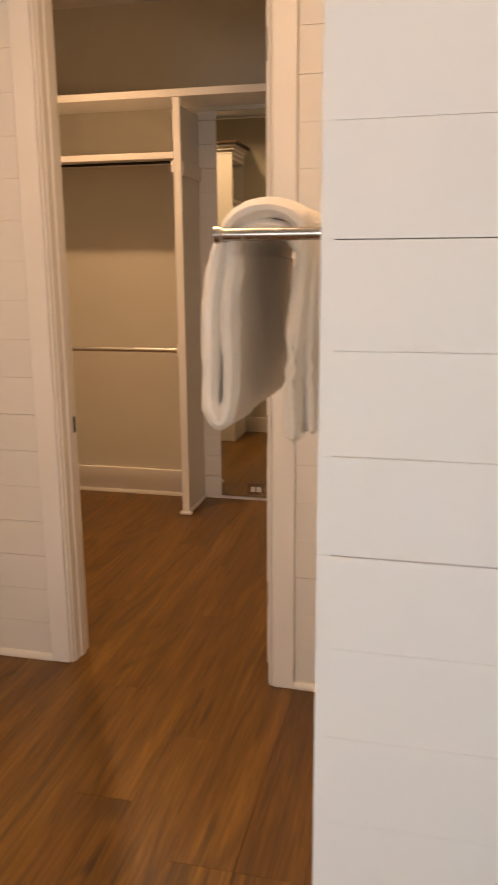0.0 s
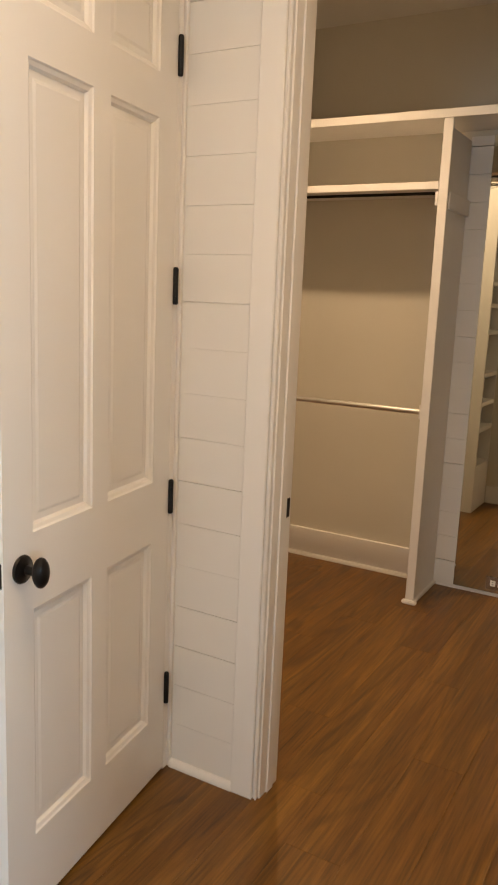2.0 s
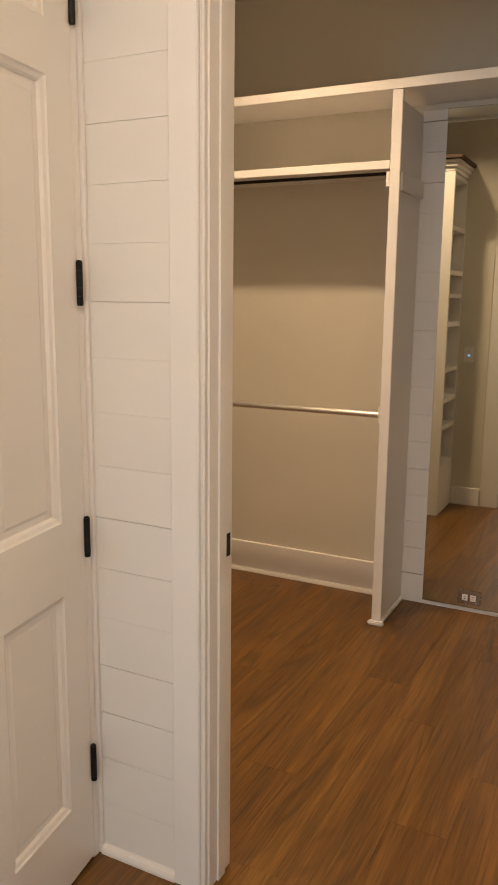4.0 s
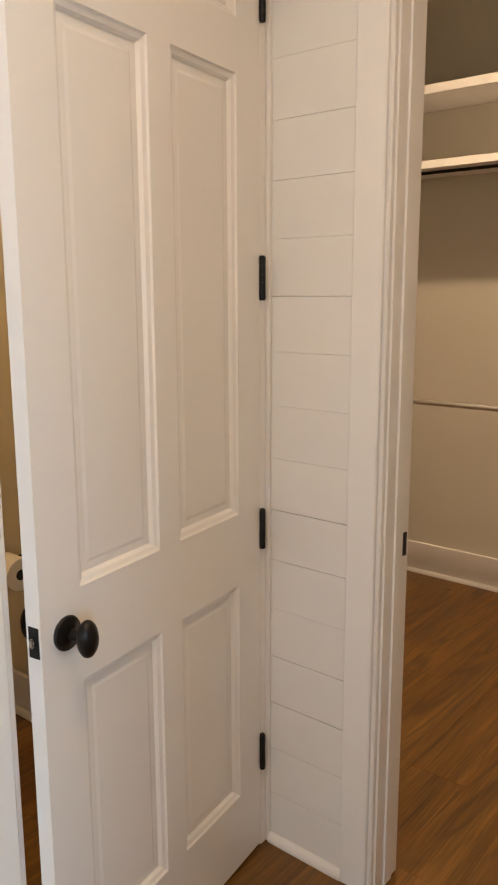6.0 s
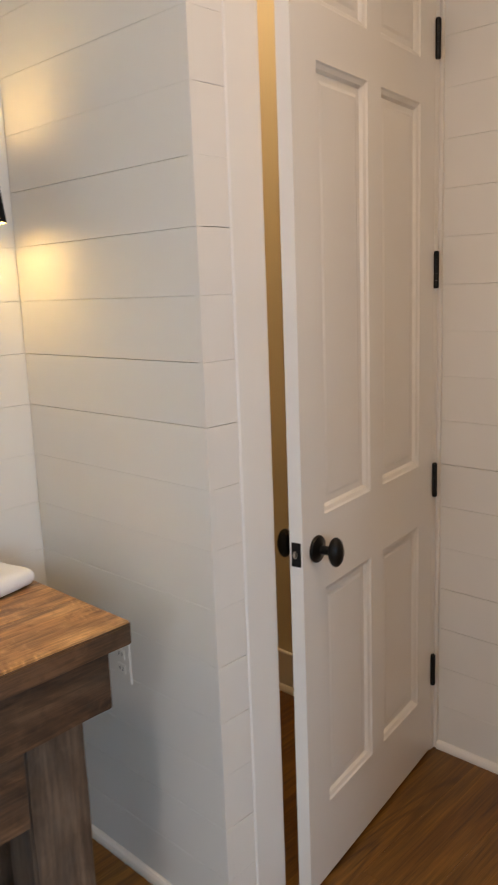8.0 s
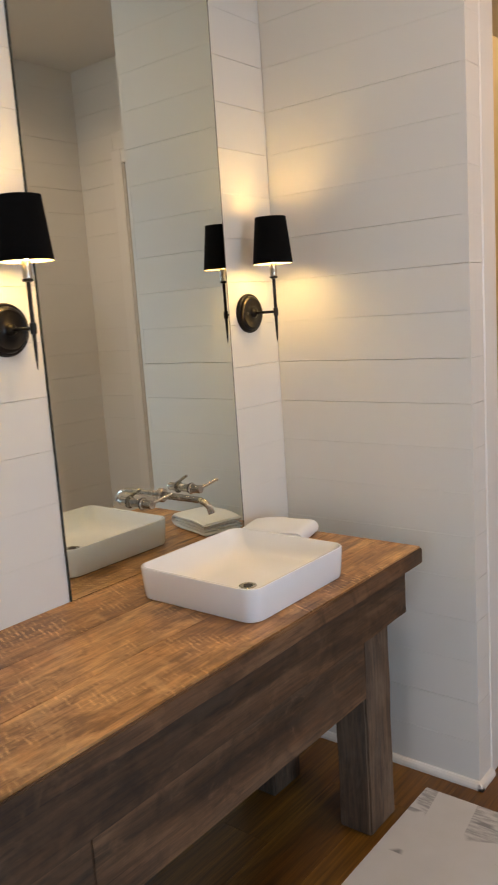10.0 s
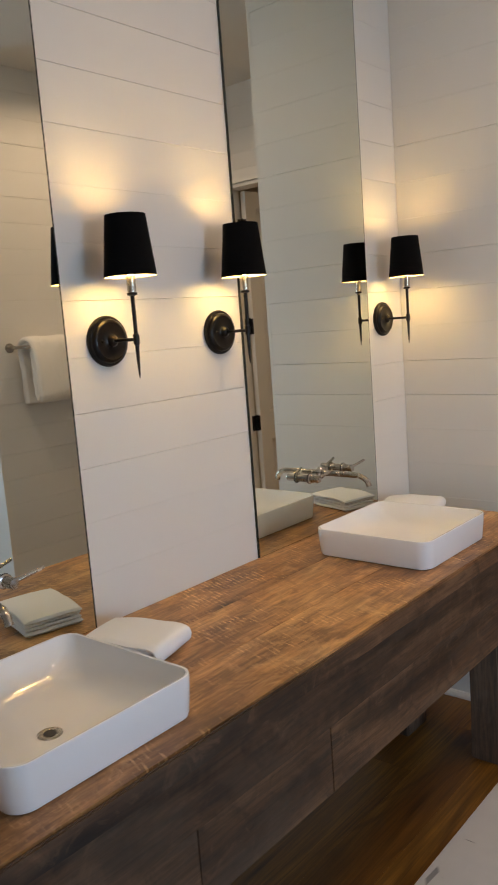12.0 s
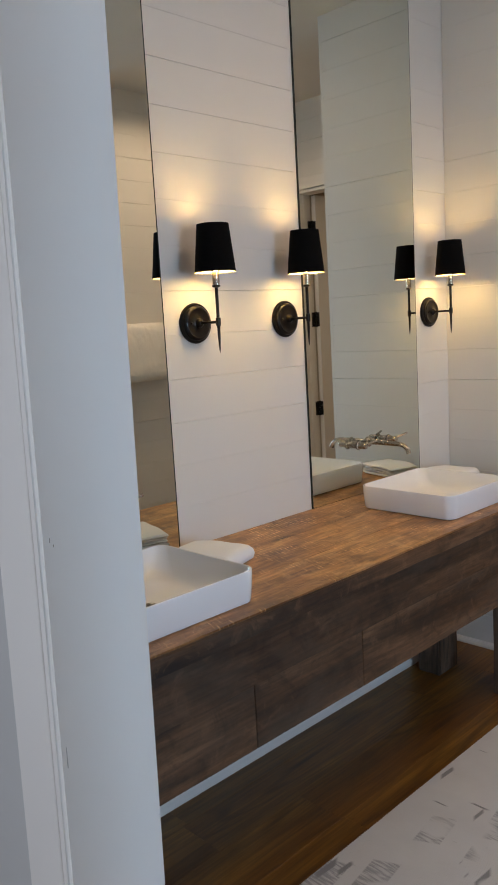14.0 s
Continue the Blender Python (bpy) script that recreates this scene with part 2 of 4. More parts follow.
hatch = ramp(rt, noise_tex(rt, coords(rt, (16, 110, 1), False, (0, 0, 0.5)), 1.0, 3), (0.40, 0.10), (0.58, 1.0))
patches = mix(rt, 1.0, rug_marks((5.2, 2.7, 1), 0.55, 0.3, 0.40, 0.02), hatch, "MULTIPLY")
lines = mix(rt, 1.0, rug_marks((2.4, 16.0, 1), -0.62, 0.9, 0.22, 0.06), rug_marks((13.0, 2.6, 1), -0.45, 1.7, 0.20, 0.06), "LIGHTEN")
ground_tone = mix(rt, noise_tex(rt, rv, 7.0, 4), (0.56, 0.555, 0.545), (0.68, 0.675, 0.665))
ground_tone = mix(rt, patches, ground_tone, (0.36, 0.36, 0.365))
rt.links.new(mix(rt, lines, ground_tone, (0.26, 0.26, 0.265)), rb.inputs["Base Color"])
bump(rt, rb, weave.outputs[0], 0.5, 0.0015)

# ---- mesh helpers ----


def box(bm, x0, x1, y0, y1, z0, z1, bevel=0.0, segments=1):
    tmp = bmesh.new()
    bmesh.ops.create_cube(tmp, size=1)
    for v in tmp.verts:
        v.co = ((x0 + x1) / 2 + v.co.x * (x1 - x0), (y0 + y1) / 2 + v.co.y * (y1 - y0), (z0 + z1) / 2 + v.co.z * (z1 - z0))
    if bevel:
        bmesh.ops.bevel(tmp, geom=tmp.edges[:], offset=bevel, segments=segments, affect="EDGES", clamp_overlap=True)
    add_in(bm, tmp)
    return bm


def add_in(bm, other):
    mesh = bpy.data.meshes.new("tmp")
    other.to_mesh(mesh)
    other.free()
    bm.from_mesh(mesh)
    bpy.data.meshes.remove(mesh)


def block(*size, bevel=0.0, segments=1):
    return box(bmesh.new(), *size, bevel=bevel, segments=segments)


def lathe(bm, rows, place=(0, 0, 0), axis="z", steps=32):
    """A turned solid: rows of (radius, height) from one end to the other."""
    rings = []
    for r, h in rows:
        ring = []
        for i in range(steps):
            a = 2 * math.pi * i / steps
            c, s = r * math.cos(a), r * math.sin(a)
            p = {"z": (c, s, h), "x": (h, c, s), "y": (s, h, c)}[axis]
            ring.append(bm.verts.new((p[0] + place[0], p[1] + place[1], p[2] + place[2])))
        rings.append(ring)
    for a, b in zip(rings, rings[1:]):
        for i in range(steps):
            bm.faces.new((a[i], a[(i + 1) % steps], b[(i + 1) % steps], b[i]))
    bm.faces.new(rings[0][::-1])
    bm.faces.new(rings[-1])
    bmesh.ops.recalc_face_normals(bm, faces=bm.faces[:])
    return bm


def tube(bm, points, radius, steps=14):
    """A round bar along points."""
    points = [Vector(p) for p in points]
    rings = []
    for i, p in enumerate(points):
        d = (points[min(i + 1, len(points) - 1)] - points[max(i - 1, 0)]).normalized()
        side = d.cross(Vector((0, 0, 1)) if abs(d.z) < 0.9 else Vector((1, 0, 0))).normalized()
        up = side.cross(d)
        r = radius[i] if isinstance(radius, (list, tuple)) else radius
        rings.append([bm.verts.new(p + r * (math.cos(2 * math.pi * k / steps) * side + math.sin(2 * math.pi * k / steps) * up)) for k in range(steps)])
    for a, b in zip(rings, rings[1:]):
        for k in range(steps):
            bm.faces.new((a[k], a[(k + 1) % steps], b[(k + 1) % steps], b[k]))
    bm.faces.new(rings[0][::-1])
    bm.faces.new(rings[-1])
    bmesh.ops.recalc_face_normals(bm, faces=bm.faces[:])
    return bm


def finish(name, bm, mat, smooth=False):
    mesh = bpy.data.meshes.new(name)
    bm.to_mesh(mesh)
    bm.free()
    mesh.materials.append(mat)
    if smooth:
        for p in mesh.polygons:
            p.use_smooth = True
        mesh.set_sharp_from_angle(angle=radians(38))
    return new(name, mesh)


def part(name, bm, mat, parent, label="", smooth=False):
    ob = finish(name, bm, mat, smooth)
    ob.parent = parent
    return tagged(ob, label)


def thing(name, label, category, group="", place=(0, 0, 0)):
    ob = new(name)
    ob.location = place
    ob.empty_display_size = 0.05
    return tagged(ob, label, category, group)


def structure(name, bm, mat, label, category):
    return tagged(finish(name, bm, mat), label, category, "", "structure")


# ---- shell ----
WEST, SIDE, HALL, CLOSET, BACK, EAST, CORNER = -2.240, 1.605, -1.533, 2.635, 4.90, -0.054, 1.065
DOOR_H = 2.45
structure("floor", block(-3.2, 2.4, -4.1, 5.0, -0.10, -0.006), DARK_SLOT, "warm brown oak-look plank floor running through the rooms", "floor")
FLOOR = bpy.data.objects["floor"]
structure("ceiling", block(-3.2, 2.4, -4.1, 5.0, CEIL, CEIL + 0.1), CEILING_PAINT, "plain off-white painted ceiling", "ceiling")

# plain cores of the walls, 18 mm behind the boards
T = 0.018
vanity_wall = structure("wall_vanity", block(WEST - 0.14, WEST - T, -1.118, SIDE + T, 0, CEIL), WALL_PAINT, "white shiplap wall behind the double vanity", "wall")
alcove_wall = structure("wall_alcove_side", block(WEST - 0.14, HALL - T, SIDE + T, SIDE + 0.10, 0, CEIL), WALL_PAINT, "white shiplap wall beside the vanity", "wall")
bm = block(HALL - 0.12, HALL - T, SIDE + 0.10, 1.80, 0, CEIL)
box(bm, HALL - 0.12, HALL - 0.045, 1.80, 2.62, DOOR_H + 0.02, CEIL)
hall_wall = structure("wall_toilet_room", bm, WALL_PAINT, "white shiplap wall with the toilet room doorway", "wall")
bm = block(-3.2, -1.232, CLOSET + T, CLOSET + 0.118, 0, CEIL)
box(bm, -1.230, -0.45, CLOSET + T, CLOSET + 0.118, DOOR_H + 0.03, CEIL)
box(bm, -0.448, EAST, CLOSET + T, CLOSET + 0.118, 0, CEIL)
closet_wall = structure("wall_closet_front", bm, WALL_PAINT, "white shiplap wall with the walk-in closet doorway", "wall")
towel_wall = structure("wall_towel", block(EAST + T, 2.4, CORNER + T, CLOSET + 0.118, 0, CEIL), WALL_PAINT, "white shiplap wall block with the towel rack", "wall")
bm = block(2.26, 2.4, -4.1, WINDOW[0], 0, CEIL)
box(bm, 2.26, 2.4, WINDOW[1], CORNER + T, 0, CEIL)
box(bm, 2.26, 2.4, WINDOW[0], WINDOW[1], 0, WINDOW[2])
box(bm, 2.26, 2.4, WINDOW[0], WINDOW[1], WINDOW[3], CEIL)
structure("wall_east", bm, WALL_PAINT, "plain white wall with the daylight window", "wall")
JAMB = -1.176
bm = block(-3.2, JAMB - 0.068, -1.10, -0.985, 0, CEIL)
box(bm, JAMB - 0.068, -0.28, -1.10, -0.985, DOOR_H + 0.02, CEIL)
box(bm, -0.28, 2.26, -1.10, -0.985, 0, CEIL)
structure("wall_south", bm, ROOM_PAINT, "grey painted wall with the bathroom doorway", "wall")
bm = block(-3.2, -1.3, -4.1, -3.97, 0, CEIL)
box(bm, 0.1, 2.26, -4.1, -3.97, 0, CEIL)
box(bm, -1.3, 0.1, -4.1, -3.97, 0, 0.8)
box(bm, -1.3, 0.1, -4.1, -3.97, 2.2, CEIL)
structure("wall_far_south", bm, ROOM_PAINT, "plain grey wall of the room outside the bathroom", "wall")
structure("wall_far_west", block(-3.2, -3.08, -3.97, -1.10, 0, CEIL), ROOM_PAINT, "plain grey wall of the room outside the bathroom", "wall")
structure("wall_toilet_west", block(-3.2, -3.08, SIDE + 0.10, CLOSET + T, 0, CEIL), CREAM_PAINT, "cream painted wall of the toilet room", "wall")
structure("wall_toilet_north", block(-3.08, HALL - 0.14, CLOSET - 0.03, CLOSET + T - 0.002, 0, CEIL), CREAM_PAINT, "cream painted wall of the toilet room", "wall")
structure("wall_toilet_south", block(-3.08, HALL - 0.13, SIDE + 0.102, SIDE + 0.115, 0, CEIL), CREAM_PAINT, "cream painted wall of the toilet room", "wall")
structure("wall_closet_back", block(-3.2, 2.4, BACK, BACK + 0.1, 0, CEIL), CLOSET_PAINT, "beige painted back wall of the closet", "wall")
structure("wall_closet_west", block(-3.2, -3.08, CLOSET + 0.118, BACK, 0, CEIL), CLOSET_PAINT, "beige painted side wall of the closet", "wall")
structure("wall_closet_east", block(0.60, 0.7, CLOSET + 0.118, BACK, 0, CEIL), CLOSET_PAINT, "beige painted side wall of the closet", "wall")
structure("wall_closet_inner", block(-3.08, -1.36, CLOSET + 0.119, CLOSET + 0.127, 0, CEIL), CLOSET_PAINT, "beige painted inner face of the closet's front wall", "wall")

# windows that let the daylight in; the south one is added to light the casing
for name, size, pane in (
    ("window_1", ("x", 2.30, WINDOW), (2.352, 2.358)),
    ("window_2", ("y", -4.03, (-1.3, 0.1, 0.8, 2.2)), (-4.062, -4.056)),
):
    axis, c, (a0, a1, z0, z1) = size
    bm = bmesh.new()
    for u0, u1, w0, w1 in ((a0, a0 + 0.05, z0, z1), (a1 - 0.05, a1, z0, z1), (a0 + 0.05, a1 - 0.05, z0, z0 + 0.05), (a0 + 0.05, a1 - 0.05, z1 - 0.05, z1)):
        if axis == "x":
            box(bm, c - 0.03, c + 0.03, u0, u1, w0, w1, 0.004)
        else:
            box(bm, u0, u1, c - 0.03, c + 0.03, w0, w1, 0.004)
    win = structure(name, bm, TRIM_PAINT, "unseen white framed window with a bright daylit pane", "window")
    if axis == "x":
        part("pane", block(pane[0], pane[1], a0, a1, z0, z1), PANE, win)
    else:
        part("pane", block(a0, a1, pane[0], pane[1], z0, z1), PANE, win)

# ---- trim: casings, jambs, shoe mouldings ----


def trim(name, bm, label):
    return structure(name, bm, TRIM_PAINT, label, "trim")


FACE = CLOSET - 0.016
for name, outer, side in (("trim_closet_left", -1.324, 1), ("trim_closet_right", -0.356, -1)):
    bm = bmesh.new()

    def leg(u0, u1, y0, y1, z1=DOOR_H + 0.1, bev=0.003):
        lo, hi = sorted((outer + side * u0, outer + side * u1))
        box(bm, lo, hi, y0, y1, 0, z1, bev)

    leg(0.0, 0.078, FACE, CLOSET + T)
    leg(0.078, 0.085, FACE + 0.009, CLOSET + T + 0.03)
    leg(0.085, 0.092, FACE + 0.004, CLOSET + 0.05, DOOR_H + 0.02)
    leg(0.092, 0.098, FACE + 0.018, CLOSET + 0.120, DOOR_H + 0.02)
    leg(0.098, 0.104, FACE + 0.058, CLOSET + 0.082, DOOR_H + 0.005, 0.004)
    trim(name, bm, "white door casing with a stepped beaded edge")
bm = block(-1.246, -0.434, FACE, CLOSET + T, DOOR_H + 0.022, DOOR_H + 0.1, bevel=0.003)
box(bm, -1.226, -0.454, FACE + 0.018, CLOSET + 0.120, DOOR_H, DOOR_H + 0.02)
trim("trim_closet_head", bm, "white door casing across the top of the closet doorway")

# toilet doorway
bm = block(HALL - T, HALL + 0.004, 1.701, 1.800, 0, DOOR_H + 0.10, bevel=0.003)
box(bm, HALL - 0.14, HALL - 0.006, 1.800, 1.816, 0, DOOR_H + 0.02, bevel=0.002)
trim("trim_toilet_left", bm, "white flat door casing and jamb")
bm = block(-1.70, -1.5745, 2.5965, 2.620, 0, DOOR_H + 0.02, bevel=0.002)
box(bm, -1.70, -1.5815, 2.6205, CLOSET, 0, DOOR_H + 0.1, bevel=0.001)
box(bm, -1.581, -1.566, 2.6215, CLOSET, 0, DOOR_H + 0.1, bevel=0.002)
trim("trim_toilet_right", bm, "white narrow door jamb in the corner")
bm = block(HALL - T, HALL + 0.004, 1.802, 2.610, DOOR_H + 0.022, DOOR_H + 0.10, bevel=0.003)
box(bm, HALL - 0.14, HALL - 0.006, 1.818, 2.598, DOOR_H + 0.004, DOOR_H + 0.02)
trim("trim_toilet_head", bm, "white flat casing across the toilet doorway")

# doorway to the south room; its jamb is a little out of plumb


def lean(bm):
    for v in bm.verts:
        v.co.x += 0.018 * (v.co.z - 1.9)
    return bm


bm = block(JAMB - 0.02, JAMB, -1.117, -0.956, 0, DOOR_H, bevel=0.005, segments=3)
south_jamb = trim("trim_south_jamb", lean(bm), "white painted door jamb with small scuffs")
bm = block(JAMB - 0.115, JAMB - 0.0200, -1.1165, -1.10, 0, DOOR_H + 0.09, bevel=0.001)
trim("trim_south_casing", lean(bm), "white moulded door casing")
for y, z, h in ((-1.105, 1.0, 0.030), (-1.103, 1.298, 0.007), (-1.098, 1.290, 0.004)):
    x = JAMB + 0.018 * (z - 1.9)
    part("scuff_mark", block(x - 0.002, x + 0.0006, y, y + 0.0008, z - h / 2, z + h / 2, bevel=0.0003), SCUFF, south_jamb, "dark scuff in the paint")
trim("trim_south_casing_bath", lean(block(JAMB - 0.10, JAMB - 0.021, -0.985, -0.960, 0, DOOR_H + 0.09, bevel=0.004)), "white door casing on the bathroom side")
trim("trim_south_jamb_far", block(-0.28, -0.262, -1.118, -0.966, 0, DOOR_H, bevel=0.004), "white painted door jamb")


def shoe(name, axis, plane, u0, u1, sign, h=0.026, d=0.016):
    """Quarter-round at the foot of a wall."""
    bm = bmesh.new()
    rows = [(0, 0), (d, 0), (d, h * 0.35), (d * 0.78, h * 0.72), (d * 0.42, h * 0.95), (0, h)]
    ends = []
    for u in (u0, u1):
        ends.append([bm.verts.new((plane + sign * a, u, z) if axis == "x" else (u, plane + sign * a, z)) for a, z in rows])
    for i in range(len(rows)):
        j = (i + 1) % len(rows)
        bm.faces.new((ends[0][i], ends[0][j], ends[1][j], ends[1][i]))
    bm.faces.new(ends[0][::-1])
    bm.faces.new(ends[1])
    bmesh.ops.recalc_face_normals(bm, faces=bm.faces[:])
    return structure(name, bm, TRIM_PAINT, "white quarter-round moulding at the foot of the wall", "baseboard")


shoe("baseboard_vanity", "x", WEST, -0.985, SIDE, 1, 0.048, 0.016)
shoe("baseboard_alcove", "y", SIDE, WEST, HALL + 0.016, -1)
shoe("baseboard_hall", "x", HALL, SIDE - 0.016, 1.701, 1)
shoe("baseboard_closet_left", "y", CLOSET, -1.566, -1.324, -1)
shoe("baseboard_closet_right", "y", CLOSET, -0.356, EAST, -1)
shoe("baseboard_towel", "x", EAST, CORNER, CLOSET, -1)
shoe("baseboard_towel_south", "y", CORNER, EAST, 2.26, -1)
shoe("baseboard_closet_mirror", "y", BACK, -1.37, 0.6, -1, 0.022)
shoe("baseboard_closet_shoe", "y", BACK - 0.016, -3.08, -1.418, -1, 0.022)
structure("baseboard_closet_tall", block(-3.08, -1.42, BACK - 0.016, BACK, 0, 0.175, bevel=0.004), TRIM_PAINT, "white tall baseboard in the closet", "baseboard")
structure("baseboard_toilet", block(-3.08, -1.70, CLOSET - 0.046, CLOSET - 0.03, 0, 0.16, bevel=0.004), TRIM_PAINT, "white tall baseboard in the toilet room", "baseboard")
shoe("baseboard_toilet_shoe", "y", CLOSET - 0.046, -3.08, -1.70, -1, 0.022)
structure("baseboard_closet_inner", block(-1.575, -1.36, CLOSET + 0.127, CLOSET + 0.142, 0, 0.14, bevel=0.004), TRIM_PAINT, "white baseboard inside the closet", "baseboard")

# ---- doors ----


def panel_door(name, width, label):
    """A six-panel leaf; its hinge edge on the local z axis, its width along -y, its front towards +x."""
    door = new(name)
    tagged(door, label, "door", "", "structure")
    th, z0, z1 = 0.036, 0.012, DOOR_H - 0.004
    stile, mull = 0.104, 0.074
    rows = [(0.222, 0.818), (1.006, 2.034), (2.150, 2.345)]
    pw = (width - 2 * stile - mull) / 2
    cols = [(stile, stile + pw), (stile + pw + mull, width - stile)]
    bm = bmesh.new()
    box(bm, -th, 0, -stile, 0, z0, z1)
    box(bm, -th, 0, -width, -width + stile, z0, z1)
    zs = [z0] + [v for r in rows for v in r] + [z1]
    for a, b in zip(zs[::2], zs[1::2]):
        box(bm, -th, 0, -width + stile, -stile, a, b)
    for a, b in rows:
        box(bm, -th, 0, -cols[1][0], -cols[0][1], a, b)
    bmesh.ops.remove_doubles(bm, verts=bm.verts[:], dist=0.00001)
    part("leaf_frame", bm, TRIM_PAINT, door)
    for c0, c1 in cols:
        for r0, r1 in rows:
            bm = bmesh.new()
            for face, s in ((0.0, -1), (-th, 1)):
                # stepped sticking, sunk field, raised centre
                steps = [(0.0, 0.0), (0.004, 0.0040), (0.013, 0.0075), (0.019, 0.0148), (0.034, 0.0150), (0.042, 0.0125)]
                loops = []
                for inset, deep in steps:
                    x = face + s * deep
                    loops.append([bm.verts.new((x, y, z)) for y, z in ((-c0 - inset, r0 + inset), (-c1 + inset, r0 + inset), (-c1 + inset, r1 - inset), (-c0 - inset, r1 - inset))])
                for a, b in zip(loops, loops[1:]):
                    for i in range(4):
                        q = (a[i], a[(i + 1) % 4], b[(i + 1) % 4], b[i])
                        bm.faces.new(q if s < 0 else q[::-1])
                bm.faces.new(loops[-1] if s < 0 else loops[-1][::-1])
            bmesh.ops.recalc_face_normals(bm, faces=bm.faces[:])
            part("door_panel", bm, TRIM_PAINT, door)
    return door


def knob(door, width, th, z, s):
    """Round rose and an egg knob on one face."""
    face = 0.0 if s > 0 else -th
    y = -width + 0.062
    k = part("door_knob", lathe(bmesh.new(), [(0.0325, face), (0.034, face + s * 0.004), (0.032, face + s * 0.008), (0.020, face + s * 0.012), (0.0115, face + s * 0.016), (0.0105, face + s * 0.042)], (0, y, z), "x"), BRONZE, door, "dark bronze door knob", True)
    bm = bmesh.new()
    bmesh.ops.create_uvsphere(bm, u_segments=24, v_segments=16, radius=1)
    for v in bm.verts:
        v.co = (face + s * (0.054 + 0.0185 * v.co.x), y + 0.0225 * v.co.y, z + 0.0365 * v.co.z)
    part("egg_grip", bm, BRONZE, k, "", True)


def hinge(parent, place):
    """A butt hinge: knuckles with finials and a sliver of each leaf."""
    x, y, z = place
    bm = bmesh.new()
    for i in range(5):
        lathe(bm, [(0.0080, i * 0.0203 + 0.0001), (0.0080, i * 0.0203 + 0.0202)], (x, y, z), steps=16)
    lathe(bm, [(0.006, -0.003), (0.0075, -0.001), (0.0068, 0.0)], (x, y, z), steps=16)
    lathe(bm, [(0.0068, 0.1016), (0.0075, 0.1026), (0.005, 0.1056)], (x, y, z), steps=16)
    return part("hinge", bm, BLACK_IRON, parent, "black butt hinge", True)


W1 = 0.775
door_1 = panel_door("door_1", W1, "white six-panel door standing ajar on black hinges")
door_1.matrix_world = pose(-1.573, 2.594, 0, 0, 0, 8.2)
knob(door_1, W1, 0.036, 0.93, 1)
knob(door_1, W1, 0.036, 0.93, -1)
bm = block(-0.031, -0.005, -W1 - 0.0012, -W1 + 0.004, 0.900, 0.960, bevel=0.0008)
plate = part("latch_plate", bm, BLACK_IRON, door_1, "black latch plate")
part("latch_bolt", block(-0.024, -0.012, -W1 - 0.009, -W1, 0.922, 0.940, bevel=0.003, segments=2), NICKEL, plate, "worn metal latch bolt")
HINGES = (0.246, 0.890, 1.533, 2.170)
for z in HINGES:
    hinge(door_1, (0.006, 0.003, z))

door_2 = panel_door("door_2", 0.745, "white six-panel closet door swung wide open")
door_2.matrix_world = pose(-0.486, 2.772, 0, 0, 0, 181)
for z in HINGES:
    part("hinge_leaf", block(-0.033, -0.002, -0.001, 0.0035, z, z + 0.1016, bevel=0.001), BLACK_IRON, door_2, "black hinge leaf")
# hinge leaves on the closet's right jamb, and the strike on the left one
for z in HINGES:
    part("hinge_leaf", block(-0.4575, -0.4505, 2.718, 2.7555, z, z + 0.1016, bevel=0.001), BLACK_IRON, bpy.data.objects["trim_closet_right"], "black hinge leaf")
part("strike_plate", block(-1.227, -1.2235, 2.712, 2.742, 0.905, 0.965, bevel=0.001), BLACK_IRON, bpy.data.objects["trim_closet_left"], "black strike plate")
part("strike_plate", block(HALL - 0.075, HALL - 0.040, 1.8155, 1.8175, 0.90, 0.96, bevel=0.0006), BLACK_IRON, bpy.data.objects["trim_toilet_left"], "black strike plate")

for z in HINGES:
    hinge(bpy.data.objects["trim_closet_right"], (-0.4625, 2.7610, z))

# ---- vanity ----
VX, VEND, VSTART, TOP = -1.640, 1.446, -0.83, 0.852
vanity = thing("vanity_table", "rustic reclaimed-wood double vanity on thick timber legs", "vanity", place=(-1.95, 0.3, 0))


def v_part(name, bm, mat, label="", **kw):
    ob = part(name, bm, mat, vanity, label, **kw)
    ob.matrix_parent_inverse = vanity.matrix_basis.inverted()
    ob.location = (0, 0, 0)
    return ob


def rough_board(x0, x1, y0, y1, z0, z1, bevel, wobble, cuts, seed):
    """A sawn board with worn, uneven edges; long side cut for the unevenness."""
    bm = block(x0, x1, y0, y1, z0, z1)
    axis = 0 if (x1 - x0) == max(x1 - x0, y1 - y0, z1 - z0) else (1 if (y1 - y0) >= (z1 - z0) else 2)
    edges = [e for e in bm.edges if abs((e.verts[0].co - e.verts[1].co)[axis]) > 1e-6]
    bmesh.ops.subdivide_edges(bm, edges=edges, cuts=cuts, use_grid_fill=True)
    bmesh.ops.bevel(bm, geom=[e for e in bm.edges if e.calc_face_angle(0) > 0.8], offset=bevel, segments=2, affect="EDGES")
    for v in bm.verts:
        n = noise.noise_vector(v.co * 7 + Vector((seed, seed * 2, 0)))
        n[axis] = 0
        v.co += n * wobble
    return bm


rng = random.Random(5)
